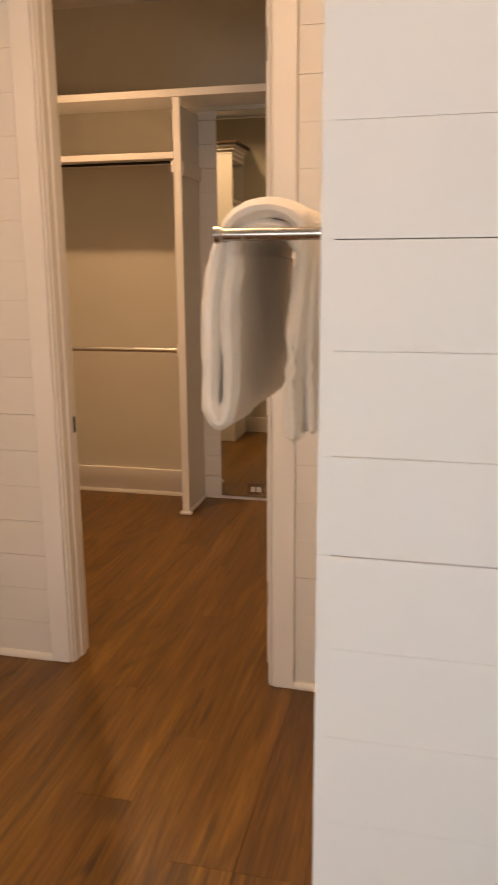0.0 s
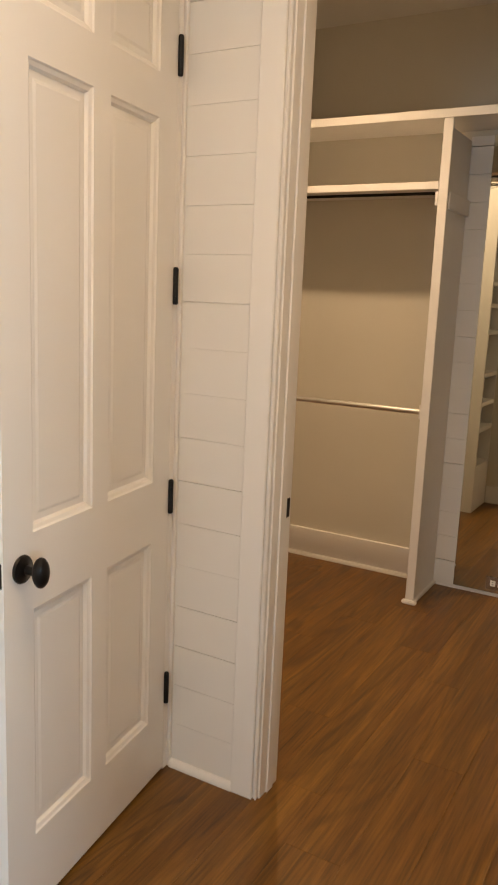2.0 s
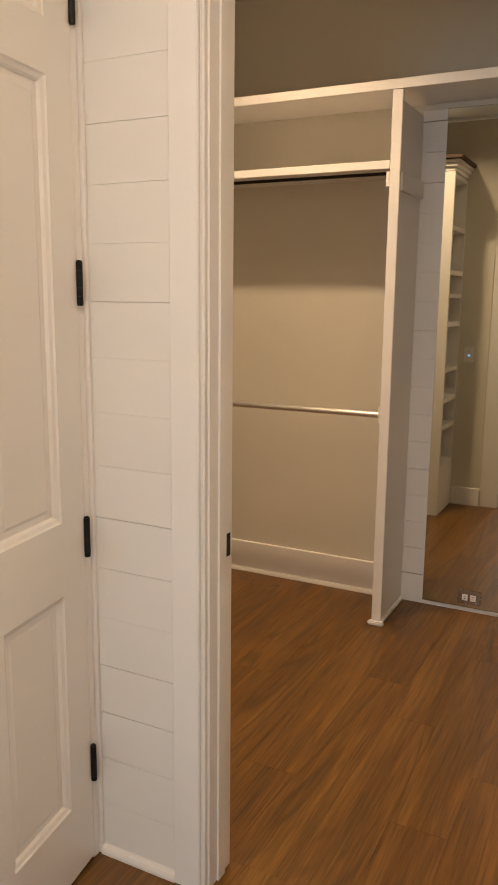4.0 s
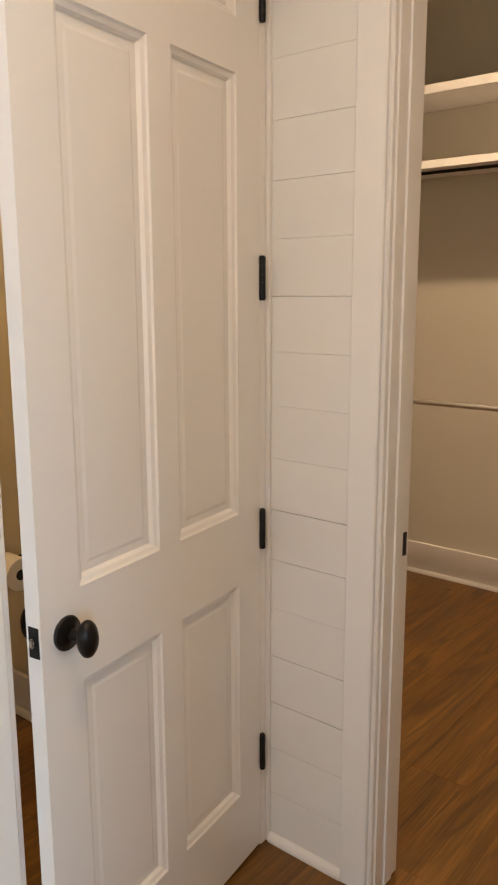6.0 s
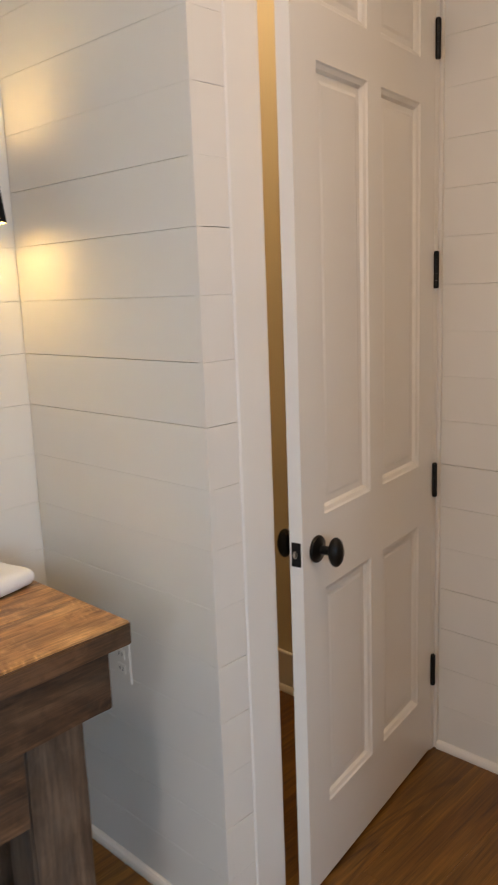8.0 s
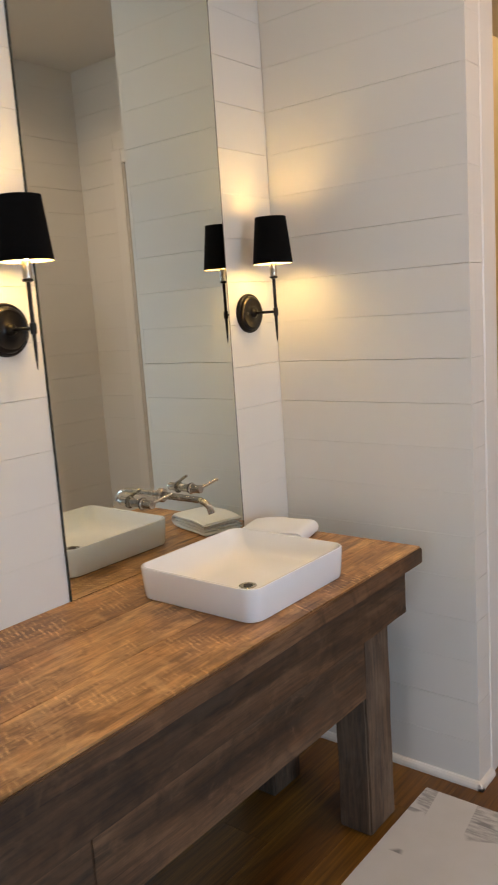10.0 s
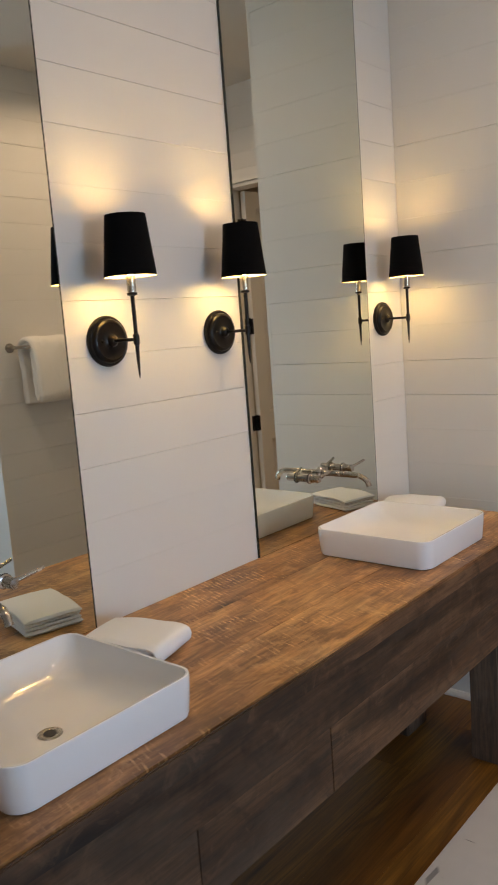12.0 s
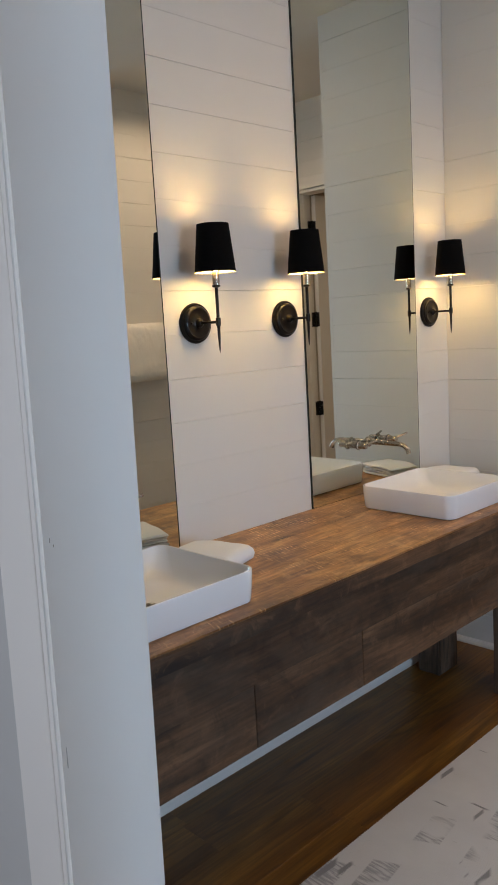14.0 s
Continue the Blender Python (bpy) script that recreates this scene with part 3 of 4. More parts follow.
# top: three boards edge to edge, with a darker sawn nosing
edges_x = [WEST + 0.002, -2.045, -1.84, VX - 0.0]
for a, b in zip(edges_x, edges_x[1:]):
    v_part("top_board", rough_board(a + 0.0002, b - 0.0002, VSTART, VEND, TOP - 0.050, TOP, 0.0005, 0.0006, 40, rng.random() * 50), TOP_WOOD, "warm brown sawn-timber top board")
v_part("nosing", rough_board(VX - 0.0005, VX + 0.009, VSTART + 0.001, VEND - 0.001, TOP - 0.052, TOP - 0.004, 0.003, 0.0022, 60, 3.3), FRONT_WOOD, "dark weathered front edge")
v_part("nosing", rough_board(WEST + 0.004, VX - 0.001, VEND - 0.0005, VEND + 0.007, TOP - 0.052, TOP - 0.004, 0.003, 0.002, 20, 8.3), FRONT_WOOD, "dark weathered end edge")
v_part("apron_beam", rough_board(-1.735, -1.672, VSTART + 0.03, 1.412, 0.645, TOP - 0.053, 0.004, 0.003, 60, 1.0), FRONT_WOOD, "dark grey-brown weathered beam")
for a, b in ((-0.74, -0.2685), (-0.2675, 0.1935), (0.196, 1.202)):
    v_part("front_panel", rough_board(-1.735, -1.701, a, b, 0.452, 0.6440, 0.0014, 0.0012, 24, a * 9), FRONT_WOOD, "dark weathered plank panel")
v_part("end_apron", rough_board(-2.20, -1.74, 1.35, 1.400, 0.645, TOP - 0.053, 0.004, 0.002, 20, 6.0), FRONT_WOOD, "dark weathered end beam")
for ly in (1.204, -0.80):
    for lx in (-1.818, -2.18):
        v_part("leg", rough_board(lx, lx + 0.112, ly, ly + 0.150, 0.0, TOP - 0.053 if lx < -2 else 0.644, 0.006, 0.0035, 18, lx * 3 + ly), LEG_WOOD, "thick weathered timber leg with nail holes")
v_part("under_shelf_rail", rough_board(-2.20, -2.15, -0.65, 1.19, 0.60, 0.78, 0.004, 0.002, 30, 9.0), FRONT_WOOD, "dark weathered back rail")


def rounded_rect(w, d, r, steps=7):
    pts = []
    for cx, cy, a0 in ((w / 2 - r, d / 2 - r, 0), (-w / 2 + r, d / 2 - r, 90), (-w / 2 + r, -d / 2 + r, 180), (w / 2 - r, -d / 2 + r, 270)):
        for i in range(steps + 1):
            a = radians(a0 + 90 * i / steps)
            pts.append((cx + r * math.cos(a), cy + r * math.sin(a)))
    return pts


def vessel_sink(place):
    """A square basin: rounded corners, thin rim, sloping bowl and a drain."""
    sink = thing("vessel_sink", "white glossy square vessel sink on the wooden vanity top", "sink", "sinks on the vanity", place)
    w, d, h = 0.400, 0.416, 0.088
    rows = [(-0.022, 0.0, 0.034), (-0.013, 0.003, 0.038), (-0.008, 0.012, 0.040), (-0.003, 0.050, 0.040), (0.0, h - 0.005, 0.040), (-0.002, h - 0.001, 0.039), (-0.006, h, 0.037),
            (-0.014, h - 0.001, 0.033), (-0.018, h - 0.006, 0.031), (-0.040, 0.052, 0.040), (-0.070, 0.032, 0.055), (-0.110, 0.020, 0.070), (-0.20, 0.014, 0.07), (-0.33, 0.012, 0.022)]
    bm = bmesh.new()
    loops = []
    for inset, z, r in rows:
        loops.append([bm.verts.new((x, y, z)) for x, y in rounded_rect(w + inset, d + inset, min(r, (w + inset) / 2.05))])
    n = len(loops[0])
    for a, b in zip(loops, loops[1:]):
        for i in range(n):
            bm.faces.new((a[i], a[(i + 1) % n], b[(i + 1) % n], b[i]))
    bm.faces.new(loops[0][::-1])
    bm.faces.new(loops[-1])
    bmesh.ops.recalc_face_normals(bm, faces=bm.faces[:])
    part("basin", bm, PORCELAIN, sink, "", True)
    part("drain", lathe(bmesh.new(), [(0.024, 0.0122), (0.024, 0.0140), (0.021, 0.0148), (0.017, 0.0140), (0.0, 0.0138)], (0.028, -0.02, 0)), NICKEL, sink, "brushed nickel drain ring", True)
    part("drain_grid", lathe(bmesh.new(), [(0.0125, 0.0140), (0.0125, 0.0147), (0.0, 0.0147)], (0.028, -0.02, 0), steps=20), DARK_SLOT, sink, "dark drain holes")
    return sink


sink = vessel_sink((-1.896, 0.922, TOP))
copy_thing(sink, pose(-1.897, -0.440, TOP))


def wall_faucet(place):
    """Wall-mounted spout with two lever handles."""
    f = thing("wall_faucet", "brushed nickel wall-mounted faucet with two lever handles", "faucet", "faucets over the sinks", place)

    def rose(parent, y, r):
        part("rose", lathe(bmesh.new(), [(r, 0.0), (r, 0.006), (r * 0.8, 0.010)], (0, y, 0), "x", 24), NICKEL, parent, "", True)

    bm = bmesh.new()
    path = [(0.0, 0, 0), (0.06, 0, 0.0), (0.12, 0, 0.0), (0.155, 0, -0.001), (0.175, 0, -0.007), (0.189, 0, -0.019), (0.195, 0, -0.036)]
    tube(bm, path, [0.0108, 0.0102, 0.0098, 0.0096, 0.0095, 0.0094, 0.0094])
    spout = part("spout", bm, NICKEL, f, "", True)
    rose(spout, 0, 0.021)
    for y in (-0.102, 0.102):
        bm = lathe(bmesh.new(), [(0.0125, 0.0), (0.0125, 0.022), (0.0175, 0.024), (0.0175, 0.030), (0.0128, 0.032), (0.0128, 0.062), (0.0115, 0.066), (0.005, 0.067)], (0, y, 0), "x", 24)
        h = part("handle", bm, NICKEL, f, "", True)
        part("handle_ring", lathe(bmesh.new(), [(0.0182, 0.0255), (0.0182, 0.0285)], (0, y, 0), "x", 24), BLACK_IRON, h, "dark ring")
        part("lever", tube(bmesh.new(), [(0.052, y, 0.0), (0.058, y + 0.030, 0.006), (0.066, y + 0.078, 0.016)], [0.0055, 0.0050, 0.0045]), NICKEL, h, "", True)
    return f


MIRROR_FACE = WEST + 0.008
faucet = wall_faucet((MIRROR_FACE, 0.968, 1.062))
copy_thing(faucet, pose(MIRROR_FACE, -0.415, 1.062))


def wall_mirror(y0, y1, z0, z1):
    m = thing("wall_mirror", "tall frameless mirror standing on the vanity top", "mirror", "mirrors over the vanity", (WEST, (y0 + y1) / 2, z0))
    w, h = (y1 - y0) / 2, z1 - z0
    part("backing", block(0.0005, 0.0062, -w - 0.001, w + 0.0022, 0, h), MIRROR_EDGE, m, "dark mirror edge")
    part("glass", block(0.0047, 0.008, -w + 0.0015, w - 0.0035, 0.0015, h), MIRROR, m)
    return m


wall_mirror(0.606, 1.340, TOP + 0.001, 2.92)
wall_mirror(-0.785, -0.055, TOP + 0.001, 2.92)


def sconce(place):
    """Round stepped plate, arm, tapered stem, candle sleeve, bulb and black tapered shade."""
    s = thing("wall_sconce", "black wall sconce with a tapered black shade, lit", "wall lamp", "sconces beside the mirrors", place)
    part("backplate", lathe(bmesh.new(), [(0.064, 0.0), (0.065, 0.004), (0.064, 0.009), (0.061, 0.012), (0.0565, 0.0125), (0.0555, 0.0165), (0.052, 0.0205), (0.047, 0.0220), (0.0445, 0.0205), (0.021, 0.0210), (0.0155, 0.024), (0.0145, 0.029), (0.009, 0.034), (0.006, 0.036)], (0, 0, 0), "x", 40), BRONZE, s, "", True)
    part("screw", lathe(bmesh.new(), [(0.004, 0.018), (0.004, 0.023), (0.002, 0.025)], (0, -0.030, 0), "x", 12), BRONZE, s, "", True)
    part("arm", tube(bmesh.new(), [(0.03, 0, 0), (0.114, 0, 0.0)], 0.0045), BRONZE, s, "", True)
    px = 0.114
    part("stem", lathe(bmesh.new(), [(0.0008, -0.096), (0.0022, -0.085), (0.0045, -0.045), (0.0050, -0.014), (0.0078, -0.012), (0.0082, 0.0), (0.0078, 0.012), (0.0050, 0.014), (0.0052, 0.105), (0.0125, 0.107), (0.0130, 0.112), (0.0085, 0.114)], (px, 0, 0), "z", 20), BRONZE, s, "", True)
    part("candle_sleeve", lathe(bmesh.new(), [(0.0112, 0.114), (0.0112, 0.154), (0.006, 0.157)], (px, 0, 0), "z", 20), NICKEL, s, "aged metal candle sleeve", True)
    bm = bmesh.new()
    z0, z1, r0, r1, steps = 0.152, 0.297, 0.0645, 0.0495, 48
    rings = [[bm.verts.new((px + r * math.cos(2 * math.pi * i / steps), r * math.sin(2 * math.pi * i / steps), z)) for i in range(steps)] for r, z in ((r0, z0), (r1, z1), (r1 - 0.0012, z1), (r0 - 0.0012, z0))]
    for k in range(4):
        if k == 2:
            continue
        a, b = rings[k], rings[(k + 1) % 4]
        for i in range(steps):
            bm.faces.new((a[i], a[(i + 1) % steps], b[(i + 1) % steps], b[i]))
    shade = part("shade", bm, SHADE_BLACK, s, "black tapered drum shade", True)
    bm = bmesh.new()
    rings = [[bm.verts.new((px + r * math.cos(2 * math.pi * i / steps), r * math.sin(2 * math.pi * i / steps), z)) for i in range(steps)] for r, z in ((r1 - 0.0014, z1 - 0.0003), (r0 - 0.0014, z0 + 0.0003))]
    for i in range(steps):
        bm.faces.new((rings[0][i], rings[0][(i + 1) % steps], rings[1][(i + 1) % steps], rings[1][i]))
    part("lining", bm, SHADE_LINING, shade, "cream shade lining", True)
    bm = bmesh.new()
    for i in range(3):
        a = 2 * math.pi * i / 3 + 0.5
        tube(bm, [(px + 0.008 * math.cos(a), 0.008 * math.sin(a), 0.156), (px + 0.0610 * math.cos(a), 0.0610 * math.sin(a), 0.160)], 0.001, 6)
    part("spider", bm, BRONZE, shade)
    part("bulb", lathe(bmesh.new(), [(0.008, 0.158), (0.013, 0.168), (0.0185, 0.190), (0.0205, 0.222), (0.0185, 0.252), (0.011, 0.274), (0.001, 0.282)], (px, 0, 0), "z", 18), BULB, s, "glowing candle bulb", True)
    return s


SCONCES = (0.076, 0.503, 1.448)
first = sconce((WEST, SCONCES[0], 1.575))
for y in SCONCES[1:]:
    copy_thing(first, pose(WEST, y, 1.575))

def ribbon(points, thick, y0, y1, cuts, wobble, seed):
    """A thick cloth swept along y: its middle line runs through points (x, z)."""
    pts = [Vector((p[0], 0, p[1])) for p in points]
    # smooth the line
    for _ in range(2):
        out = [pts[0]]
        for a, b in zip(pts, pts[1:]):
            out += [a.lerp(b, 0.25), a.lerp(b, 0.75)]
        pts = out + [pts[-1]]
    left, right = [], []
    for i, p in enumerate(pts):
        d = (pts[min(i + 1, len(pts) - 1)] - pts[max(i - 1, 0)]).normalized()
        n = Vector((-d.z, 0, d.x)) * thick / 2
        left.append(p + n)
        right.append(p - n)
    ends = []
    for end, sgn in ((pts[0], -1), (pts[-1], 1)):
        k = 0 if sgn < 0 else -1
        d = (pts[1] - pts[0]) if sgn < 0 else (pts[-1] - pts[-2])
        ends.append(end + d.normalized() * sgn * thick * 0.4)
    ring = left + [ends[1]] + right[::-1] + [ends[0]]
    bm = bmesh.new()
    loops = []
    for j in range(cuts + 1):
        u = j / cuts
        inset = thick * 0.35 * max(0.0, abs(u - 0.5) * 2 - 0.94) / 0.06
        mid = [(left[i] + right[i]) / 2 for i in range(len(left))]
        loop = []
        for i, p in enumerate(ring):
            if i < len(left):
                c = mid[i]
            elif i == len(left):
                c = mid[-1]
            elif i < 2 * len(left) + 1:
                c = mid[2 * len(left) - i]
            else:
                c = mid[0]
            q = p.lerp(c, min(0.7, inset / (thick * 0.5)))
            q = Vector((q.x, y0 + u * (y1 - y0), q.z))
            w = noise.noise_vector(q * 9 + Vector((seed, 0, seed)))
            loop.append(bm.verts.new(q + Vector((w.x, 0.3 * w.y, 0.5 * w.z)) * wobble))
        loops.append(loop)
    n = len(ring)
    for a, b in zip(loops, loops[1:]):
        for i in range(n):
            bm.faces.new((a[i], a[(i + 1) % n], b[(i + 1) % n], b[i]))
    m = len(left)
    for loop in (loops[0], loops[-1]):
        for i in range(m - 1):
            bm.faces.new((loop[i], loop[i + 1], loop[2 * m - 1 - i], loop[2 * m - i]))
        bm.faces.new((loop[m - 1], loop[m], loop[m + 1]))
        bm.faces.new((loop[2 * m], loop[2 * m + 1], loop[0]))
    bmesh.ops.recalc_face_normals(bm, faces=bm.faces[:])
    return bm


def folded_towel(m, label):
    """A small cloth folded in three: layers round one edge, a soft roll at the open end."""
    seed = m.translation.y * 10
    bm = ribbon([(-0.130, 0.009), (0.080, 0.009), (0.110, 0.011), (0.122, 0.026), (0.116, 0.044), (0.092, 0.051), (0.030, 0.050), (-0.040, 0.056), (-0.130, 0.050)], 0.016, -0.078, 0.078, 18, 0.006, seed)
    add_in(bm, ribbon([(-0.128, 0.024), (0.060, 0.0235), (0.090, 0.0240), (0.099, 0.0295), (0.090, 0.0352), (0.040, 0.0355), (-0.124, 0.0370)], 0.0105, -0.076, 0.075, 18, 0.004, seed + 3))
    for v in bm.verts:
        # plump middle, sagging open corners
        v.co.z = max(0.0006, v.co.z * (1.0 - 0.7 * v.co.y * v.co.y / 0.078 - 0.10 * max(0.0, -v.co.x / 0.13) ** 2))
    for v in bm.verts:
        v.co.x *= 0.84
        v.co.z *= 0.88
    ob = finish("folded_towel", bm, WASHCLOTH, True)
    ob.matrix_world = m
    return tagged(ob, label, "towel", "towels on the vanity")


folded_towel(pose(-2.035, -0.092, TOP, 0, 0, 14), "white folded hand towel on the wooden vanity top")
folded_towel(pose(-2.070, 1.326, TOP, 0, 0, 16), "white folded hand towel beside the sink")

# wall outlets


def wall_plate(name, m, label, led=False, face=None):
    ob = thing(name, label, "outlet" if not led else "switch")
    ob.matrix_world = m
    part("plate", block(-0.036, 0.036, -0.005, 0, -0.058, 0.058, bevel=0.002, segments=2), face or PLASTIC, ob)
    for dz in (-0.020, 0.020):
        s = part("socket", block(-0.016, 0.016, -0.0072, -0.0048, dz - 0.014, dz + 0.014, bevel=0.002), PLASTIC, ob)
        for dx in (-0.006, 0.006):
            part("slot", block(dx - 0.0012, dx + 0.0012, -0.0078, -0.0070, dz - 0.005, dz + 0.005), DARK_SLOT, s)
    if led:
        part("led", block(-0.006, 0.006, -0.0085, -0.0070, -0.012, -0.002), BLUE_LED, ob, "blue indicator light")
    return ob


wall_plate("wall_outlet", pose(-1.895, SIDE, 0.615), "white wall outlet below the counter")
wall_plate("wall_switch", pose(-1.955, CLOSET - 0.03, 1.175), "cream wall switch plate in the toilet room")

# rug
bm = block(-1.678, -0.98, -0.86, 1.513, 0.0, 0.007, bevel=0.003, segments=2)
tagged(finish("rug", bm, RUG), "off-white woven runner rug with grey brush marks", "rug")

# ---- towel rack and towel ----
RX, RZ, RY0, RY1 = -0.219, 1.565, 1.200, 1.83
rack = thing("towel_rack", "brushed nickel towel rack standing out from the wall", "towel rack", place=(EAST, RY0, RZ))


def r_part(name, bm, label=""):
    ob = part(name, bm, NICKEL, rack, label, True)
    ob.matrix_parent_inverse = rack.matrix_basis.inverted()
    return ob


for y in (RY0, RY1):
    r_part("arm", tube(bmesh.new(), [(RX - 0.008, y, RZ), (EAST - 0.004, y, RZ)], 0.0092, 18))
    r_part("end_cap", lathe(bmesh.new(), [(0.0092, RX - 0.012), (0.0125, RX - 0.010), (0.0125, RX - 0.001), (0.0095, RX + 0.002)], (0, y, RZ), "x", 20))
    r_part("wall_flange", lathe(bmesh.new(), [(0.026, EAST), (0.026, EAST - 0.006), (0.014, EAST - 0.010)], (0, y, RZ), "x", 24))
r_part("outer_bar", tube(bmesh.new(), [(RX + 0.002, RY0 + 0.009, RZ - 0.004), (RX + 0.002, RY1 - 0.009, RZ - 0.004)], 0.007))
r_part("inner_bar", tube(bmesh.new(), [(RX + 0.085, RY0 + 0.006, RZ - 0.003), (RX + 0.085, RY1 - 0.006, RZ - 0.003)], 0.006))
line = [(-0.222, 1.535), (-0.228, 1.45), (-0.231, 1.34), (-0.232, 1.295), (-0.246, 1.274), (-0.262, 1.295), (-0.264, 1.34), (-0.259, 1.45), (-0.246, 1.555), (-0.225, 1.590), (-0.180, 1.606), (-0.135, 1.598), (-0.112, 1.570), (-0.118, 1.50), (-0.130, 1.40), (-0.132, 1.262)]
bm = ribbon([(x + 0.012, z) for x, z in line], 0.029, 1.222, 1.70, 100, 0.006, 2.0)
add_in(bm, ribbon([(-0.098, 1.580), (-0.092, 1.54), (-0.090, 1.45), (-0.091, 1.36), (-0.089, 1.272)], 0.026, 1.235, 1.69, 100, 0.004, 7.0))
# the folded half lying under the top turn
add_in(bm, ribbon([(-0.214, 1.530), (-0.210, 1.568), (-0.175, 1.5795), (-0.130, 1.574), (-0.108, 1.545)], 0.024, 1.226, 1.695, 100, 0.003, 4.0))
# deep pile: lumps of the terry loops
bmesh.ops.subdivide_edges(bm, edges=[e for e in bm.edges if e.calc_length() > 0.008], cuts=1, use_grid_fill=True)
bm.normal_update()
shifts = [v.normal * (0.0016 * noise.noise(v.co * 95) + 0.0022 * noise.noise(v.co * 38) + 0.003 * noise.noise(v.co * 15)) for v in bm.verts]
for v, shift in zip(bm.verts, shifts):
    v.co += shift
# woven band near the hem
for v in bm.verts:
    if v.co.x > -0.145 and (1.340 < v.co.z < 1.362 or 1.380 < v.co.z < 1.402):
        v.co.x += 0.0035 if v.co.x < -0.115 else -0.0035
tagged(finish("bath_towel", bm, TERRY, True), "thick white terry bath towel draped over the towel rack", "towel")

# ---- closet ----
DX0, DX1, DY = -1.393, -1.346, 4.50
shelving = thing("closet_divider", "white painted upright divider panel of the closet shelving", "shelving", place=(-1.395, 4.7, 0))


def c_part(name, bm, mat=TRIM_PAINT, owner=shelving, label=""):
    ob = part(name, bm, mat, owner, label)
    ob.matrix_parent_inverse = owner.matrix_basis.inverted()
    return ob


c_part("upright", block(DX0 + 0.012, DX1 - 0.012, DY + 0.02, BACK, 0.0, 2.398))
c_part("face_strip", block(DX0, DX1, DY, DY + 0.02, 0.0, 2.434, bevel=0.003))
c_part("cleat", block(DX1 - 0.012, DX1 + 0.006, DY + 0.03, BACK - 0.02, 2.02, 2.10, bevel=0.002))
c_part("foot_moulding", block(DX0 - 0.016, DX1 + 0.016, DY - 0.016, DY + 0.014, 0.0, 0.022, bevel=0.006, segments=2))
c_part("side_moulding", block(DX1 - 0.012, DX1 + 0.004, DY + 0.014, BACK - 0.016, 0.0, 0.022, bevel=0.005, segments=2))
c_part("rod_socket", block(DX0 - 0.016, DX0, DY + 0.002, DY + 0.05, 2.035, 2.10, bevel=0.003))
c_part("rod_socket", block(DX0 - 0.010, DX0, DY + 0.005, DY + 0.045, 0.985, 1.06, bevel=0.003))
for name, z0, z1, x0, x1, text in (("closet_top_shelf", 2.435, 2.475, -3.08, 0.60, "long white top shelf of the closet, empty"), ("closet_shelf", 2.110, 2.145, -3.08, DX0, "white closet shelf above the hanging rod, empty")):
    sh = thing(name, text, "shelf", place=((x0 + x1) / 2, DY, z0))
    c_part("board", block(x0, x1, DY + 0.018, BACK, z0 + 0.014, z1, bevel=0.001), owner=sh)
    c_part("front_lip", block(x0, x1 - (0.001 if x1 < 0 else 0), DY - 0.002, DY + 0.018, z0, z1 + 0.001, bevel=0.002), owner=sh)
for z, mat, thick, text in ((2.094, BRONZE, 0.0075, "dark closet hanging rod under the shelf"), (1.022, CHROME, 0.0145, "chrome closet hanging rod")):
    rod = finish("closet_rod", tube(bmesh.new(), [(-3.08, DY + 0.025, z), (DX0 - 0.002, DY + 0.025, z)], thick, 20), mat, True)
    tagged(rod, text, "closet rod")

closet_mirror = thing("closet_mirror", "tall frameless mirror on the closet's back wall", "mirror", place=(-0.8, BACK, 0.022))
MX0, MX1 = -1.240, 0.20
m_ob = part("glass", block(MX0, MX1, BACK - 0.026, BACK - 0.0225, 0.024, 2.418), MIRROR, closet_mirror)
m_ob.matrix_parent_inverse = closet_mirror.matrix_basis.inverted()
m_ob = part("backing", block(MX0 - 0.0015, MX1 + 0.0015, BACK - 0.0222, BACK - 0.001, 0.0225, 2.42), MIRROR_EDGE, closet_mirror)
m_ob.matrix_parent_inverse = closet_mirror.matrix_basis.inverted()
wall_plate("mirror_outlet", pose(-1.005, BACK - 0.0265, 0.078, 0, 90), "metal-plated outlet at the foot of the closet mirror", False, NICKEL)

# tall cabinet beside the closet door, seen in the mirror
KX0, KX1, KY0, KY1 = -2.45, -1.578, CLOSET + 0.13, 3.185
tower = thing("closet_cabinet", "tall white closet cabinet with open shelves and a stained crown", "cabinet", place=(-2.0, 3.0, 0))


def k_part(name, bm, mat=TRIM_PAINT, label=""):
    return c_part(name, bm, mat, tower, label)


k_part("front_panel", block(KX0, KX1, KY1 - 0.02, KY1, 0.0, 2.40, bevel=0.002))
k_part("back_panel", block(KX0, KX1 - 0.002, KY0, KY0 + 0.012, 0.0, 2.40, bevel=0.001))
k_part("partition", block(-2.10, -2.08, KY0 + 0.012, KY1 - 0.02, 0.0, 2.40))
k_part("base", block(-2.08, KX1 - 0.001, KY0 + 0.012, KY1 - 0.02, 0.0, 0.36, bevel=0.001))
for z in (0.62, 0.82, 1.04, 1.36, 1.56, 1.72, 2.02, 2.36):
    k_part("shelf_board", block(-2.08, KX1 - 0.0015, KY0 + 0.012, KY1 - 0.02, z, z + 0.03, bevel=0.001))
bm = bmesh.new()
for k, (out, z0, z1) in enumerate(((0.0, 2.401, 2.43), (0.018, 2.43, 2.455), (0.036, 2.455, 2.475))):
    box(bm, KX0, KX1 + out, KY0, KY1 + out, z0, z1, 0.004)
k_part("crown", bm)
k_part("crown_cap", block(KX0, KX1 + 0.055, KY0, KY1 + 0.055, 2.475, 2.50, bevel=0.005), FRONT_WOOD, "dark stained cap")
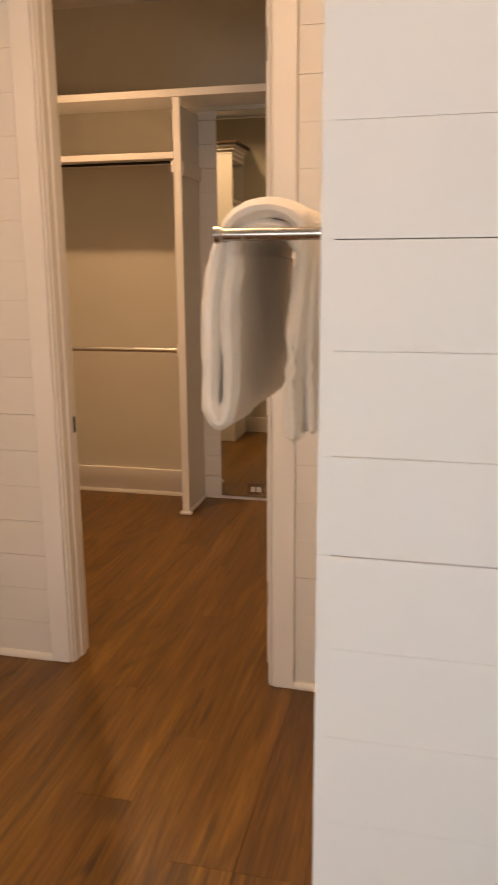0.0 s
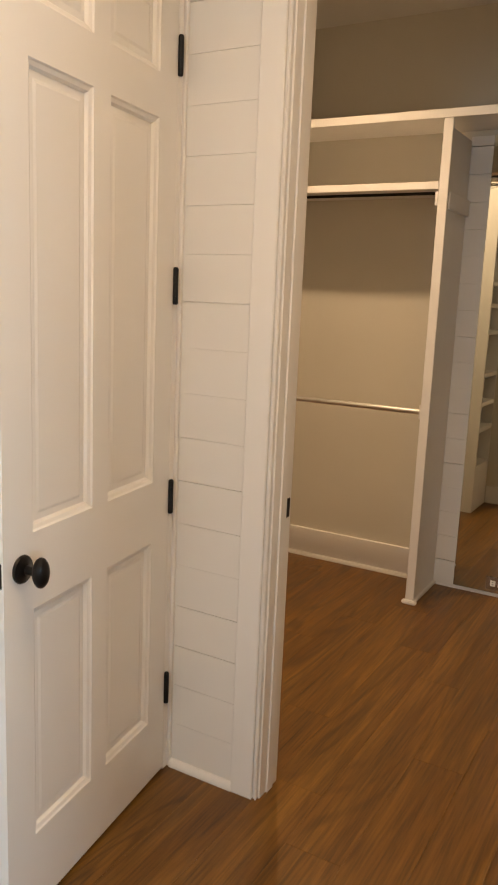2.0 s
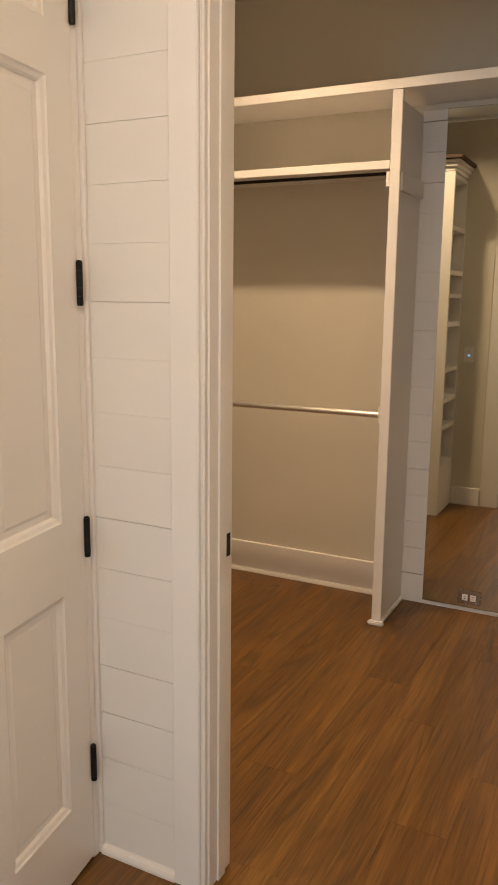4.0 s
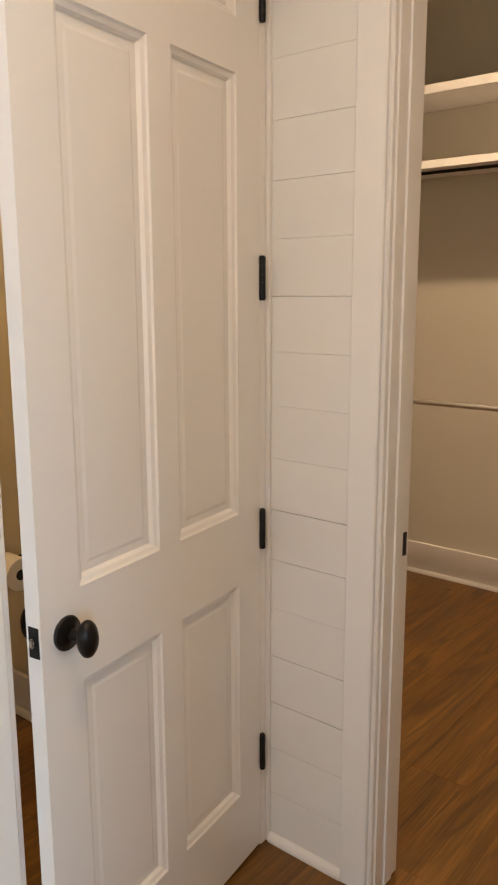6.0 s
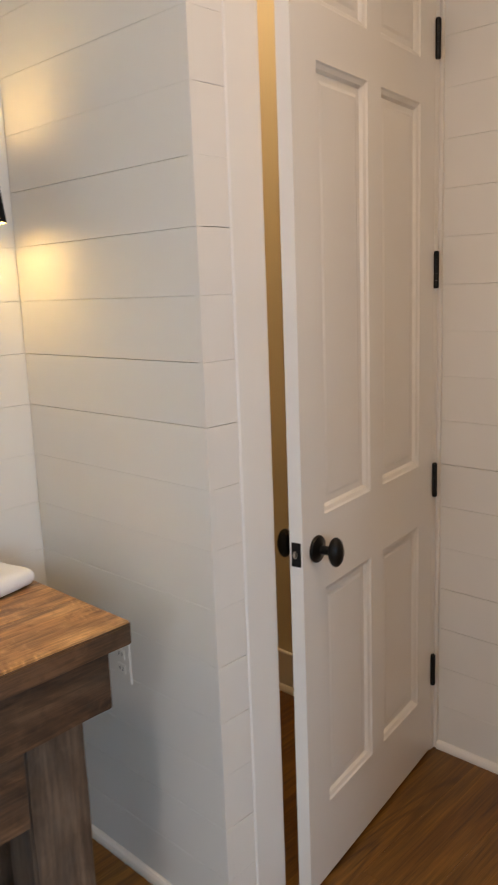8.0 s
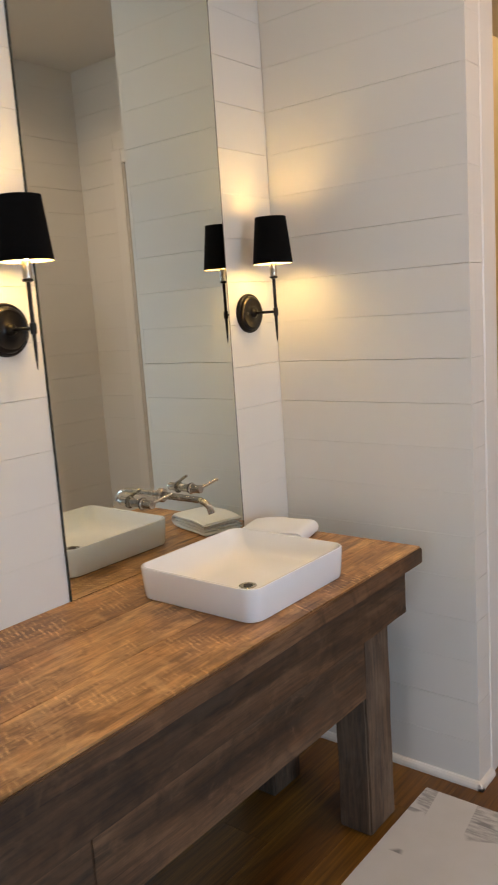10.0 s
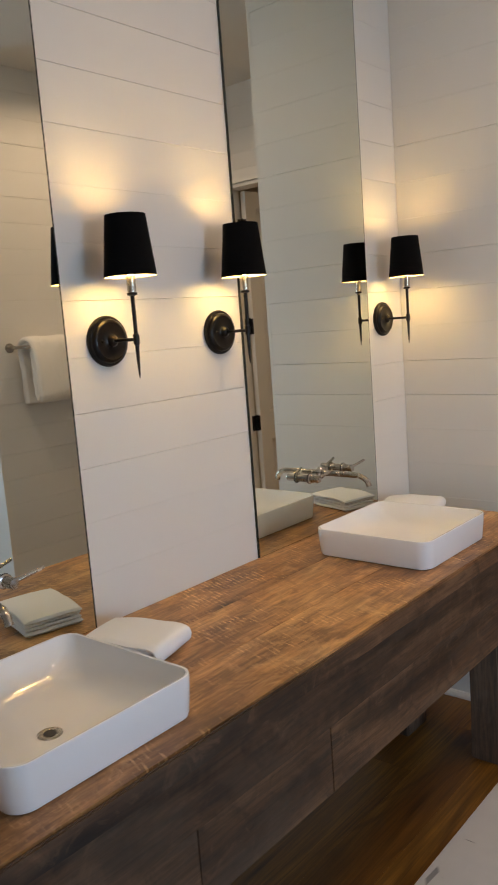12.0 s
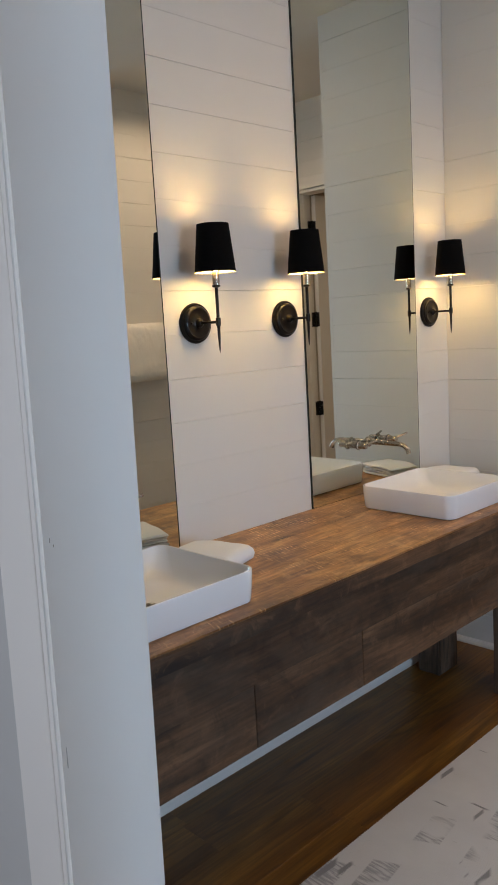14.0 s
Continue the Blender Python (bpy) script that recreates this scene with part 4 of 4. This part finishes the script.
wall_plate("closet_switch", pose(-1.50, CLOSET + 0.127, 1.15, 0, 0, 180), "white wall switch with a small blue light", True)

# ---- toilet room ----
holder = thing("toilet_paper_holder", "dark toilet paper holder with a full white roll", "paper holder", place=(-2.607, CLOSET - 0.03, 0.605))
part("post", tube(bmesh.new(), [(-0.07, 0.0, 0.0), (-0.07, -0.075, 0.0), (0.050, -0.075, 0.0)], 0.007), BRONZE, holder, "", True)
part("flange", lathe(bmesh.new(), [(0.024, 0.0), (0.024, -0.006), (0.012, -0.010)], (-0.07, 0, 0), "y", 24), BRONZE, holder, "", True)
part("roll", lathe(bmesh.new(), [(0.020, -0.052), (0.056, -0.052), (0.058, -0.049), (0.058, 0.049), (0.056, 0.052), (0.020, 0.052)], (0.0, -0.088, 0.0), "x", 36), PAPER, holder, "white paper roll", True)
# the roll's end is closed: a flat dark disc paints the shade of its hole
part("core", lathe(bmesh.new(), [(0.019, 0.0515), (0.019, 0.0528), (0.0, 0.0528)], (0.0, -0.088, 0.0), "x", 24), DARK_SLOT, holder, "dark disc standing for the shaded hole of the roll")

# ---- downlights ----
ring = None
for (lx, ly), watts, colour, spread in DOWNLIGHTS:
    if ring is None:
        ring = thing("downlight", "small round recessed ceiling light, lit", "ceiling light", "recessed ceiling lights", (lx, ly, CEIL))
        part("trim_ring", lathe(bmesh.new(), [(0.058, 0.0), (0.080, 0.0), (0.080, -0.004), (0.060, -0.007), (0.056, -0.003)], (0, 0, 0)), TRIM_PAINT, ring, "", True)
        part("lens", lathe(bmesh.new(), [(0.055, -0.0005), (0.055, -0.003)], (0, 0, 0)), LENS, ring, "glowing lens")
    else:
        copy_thing(ring, pose(lx, ly, CEIL))

# ---- shiplap boards ----
PITCH, FOOT = 0.1385, 0.017
board_rng = random.Random(11)


def shiplap(owner, axis, plane, u0, u1, sign, z_from=0.0, z_to=CEIL, lift=0.0, open_joint=1.0):
    """Rows of boards on one wall face; each board is its own piece."""
    length = u1 - u0
    bm = bmesh.new()
    h = PITCH
    d, c = T - 0.001, 0.0007
    rows = [(-d, 0.0), (-c, 0.0), (0.0, c), (0.0, h - c), (-c, h), (-d, h)]
    ends = []
    for u in (0, length):
        ends.append([bm.verts.new((sign * a, u, z) if axis == "x" else (u, sign * a, z)) for a, z in rows])
    for i in range(6):
        j = (i + 1) % 6
        bm.faces.new((ends[0][i], ends[0][j], ends[1][j], ends[1][i]))
    bm.faces.new(ends[0][::-1])
    bm.faces.new(ends[1])
    bmesh.ops.recalc_face_normals(bm, faces=bm.faces[:])
    mesh = bpy.data.meshes.new("shiplap_board")
    bm.to_mesh(mesh)
    bm.free()
    mesh.materials.append(WALL_PAINT)
    k = 0
    while True:
        z = FOOT + lift + (k - 1) * PITCH
        k += 1
        lo, hi = max(z, z_from, 0.0), min(z + PITCH, z_to)
        if z >= z_to:
            break
        if hi - lo < 0.02:
            continue
        gap = open_joint * board_rng.choice((0.0003, 0.0004, 0.0007, 0.0011, 0.0016))
        proud = board_rng.uniform(-0.0009, 0.0)
        ob = new("shiplap_board", mesh)
        ob.location = (plane + sign * proud, u0, lo) if axis == "x" else (u0, plane + sign * proud, lo)
        ob.scale = (1, 1, (hi - lo - gap) / PITCH)
        ob.parent = owner


shiplap(vanity_wall, "x", WEST, -0.985, SIDE, 1, open_joint=0.6)
shiplap(alcove_wall, "y", SIDE, WEST + 0.0005, HALL - 0.0005, -1)
shiplap(hall_wall, "x", HALL, SIDE, 1.7005, 1)
shiplap(hall_wall, "x", HALL, 1.7005, CLOSET, 1, DOOR_H + 0.101)
shiplap(closet_wall, "y", CLOSET, -1.580, -1.3245, -1)
shiplap(closet_wall, "y", CLOSET, -0.3555, EAST, -1)
shiplap(closet_wall, "y", CLOSET, -1.324, -0.356, -1, DOOR_H + 0.101)
shiplap(towel_wall, "x", EAST, CORNER + 0.0005, CLOSET, -1)
shiplap(towel_wall, "y", CORNER, EAST - 0.001, 2.26, -1, lift=0.012)
back_wall = bpy.data.objects["wall_closet_back"]
shiplap(back_wall, "y", BACK - 0.021, DX1 - 0.011, MX0 - 0.002, -1, 0.0, 2.423, open_joint=3.0)

# ---- floor planks ----
PW, PL = 0.178, 1.22
bm = block(0, PW - 0.0004, 0, PL - 0.0004, -0.005, 0.0)
bmesh.ops.bevel(bm, geom=[e for e in bm.edges if all(v.co.z > -0.001 for v in e.verts)], offset=0.0004, segments=1, affect="EDGES")
plank_mesh = bpy.data.meshes.new("plank")
bm.to_mesh(plank_mesh)
bm.free()
plank_mesh.materials.append(FLOOR_WOOD)
plank_rng = random.Random(21)
x = -3.2
while x < 2.24:
    y = -4.1 - plank_rng.random() * PL
    while y < 4.97:
        lo, hi = max(y, -4.09), min(y + PL, 4.99)
        if hi - lo > 0.03:
            ob = new("plank", plank_mesh)
            ob.location = (x, lo, 0.0)
            ob.scale = (1, (hi - lo) / PL, 1)
            ob.parent = FLOOR
        y += PL
    x += PW
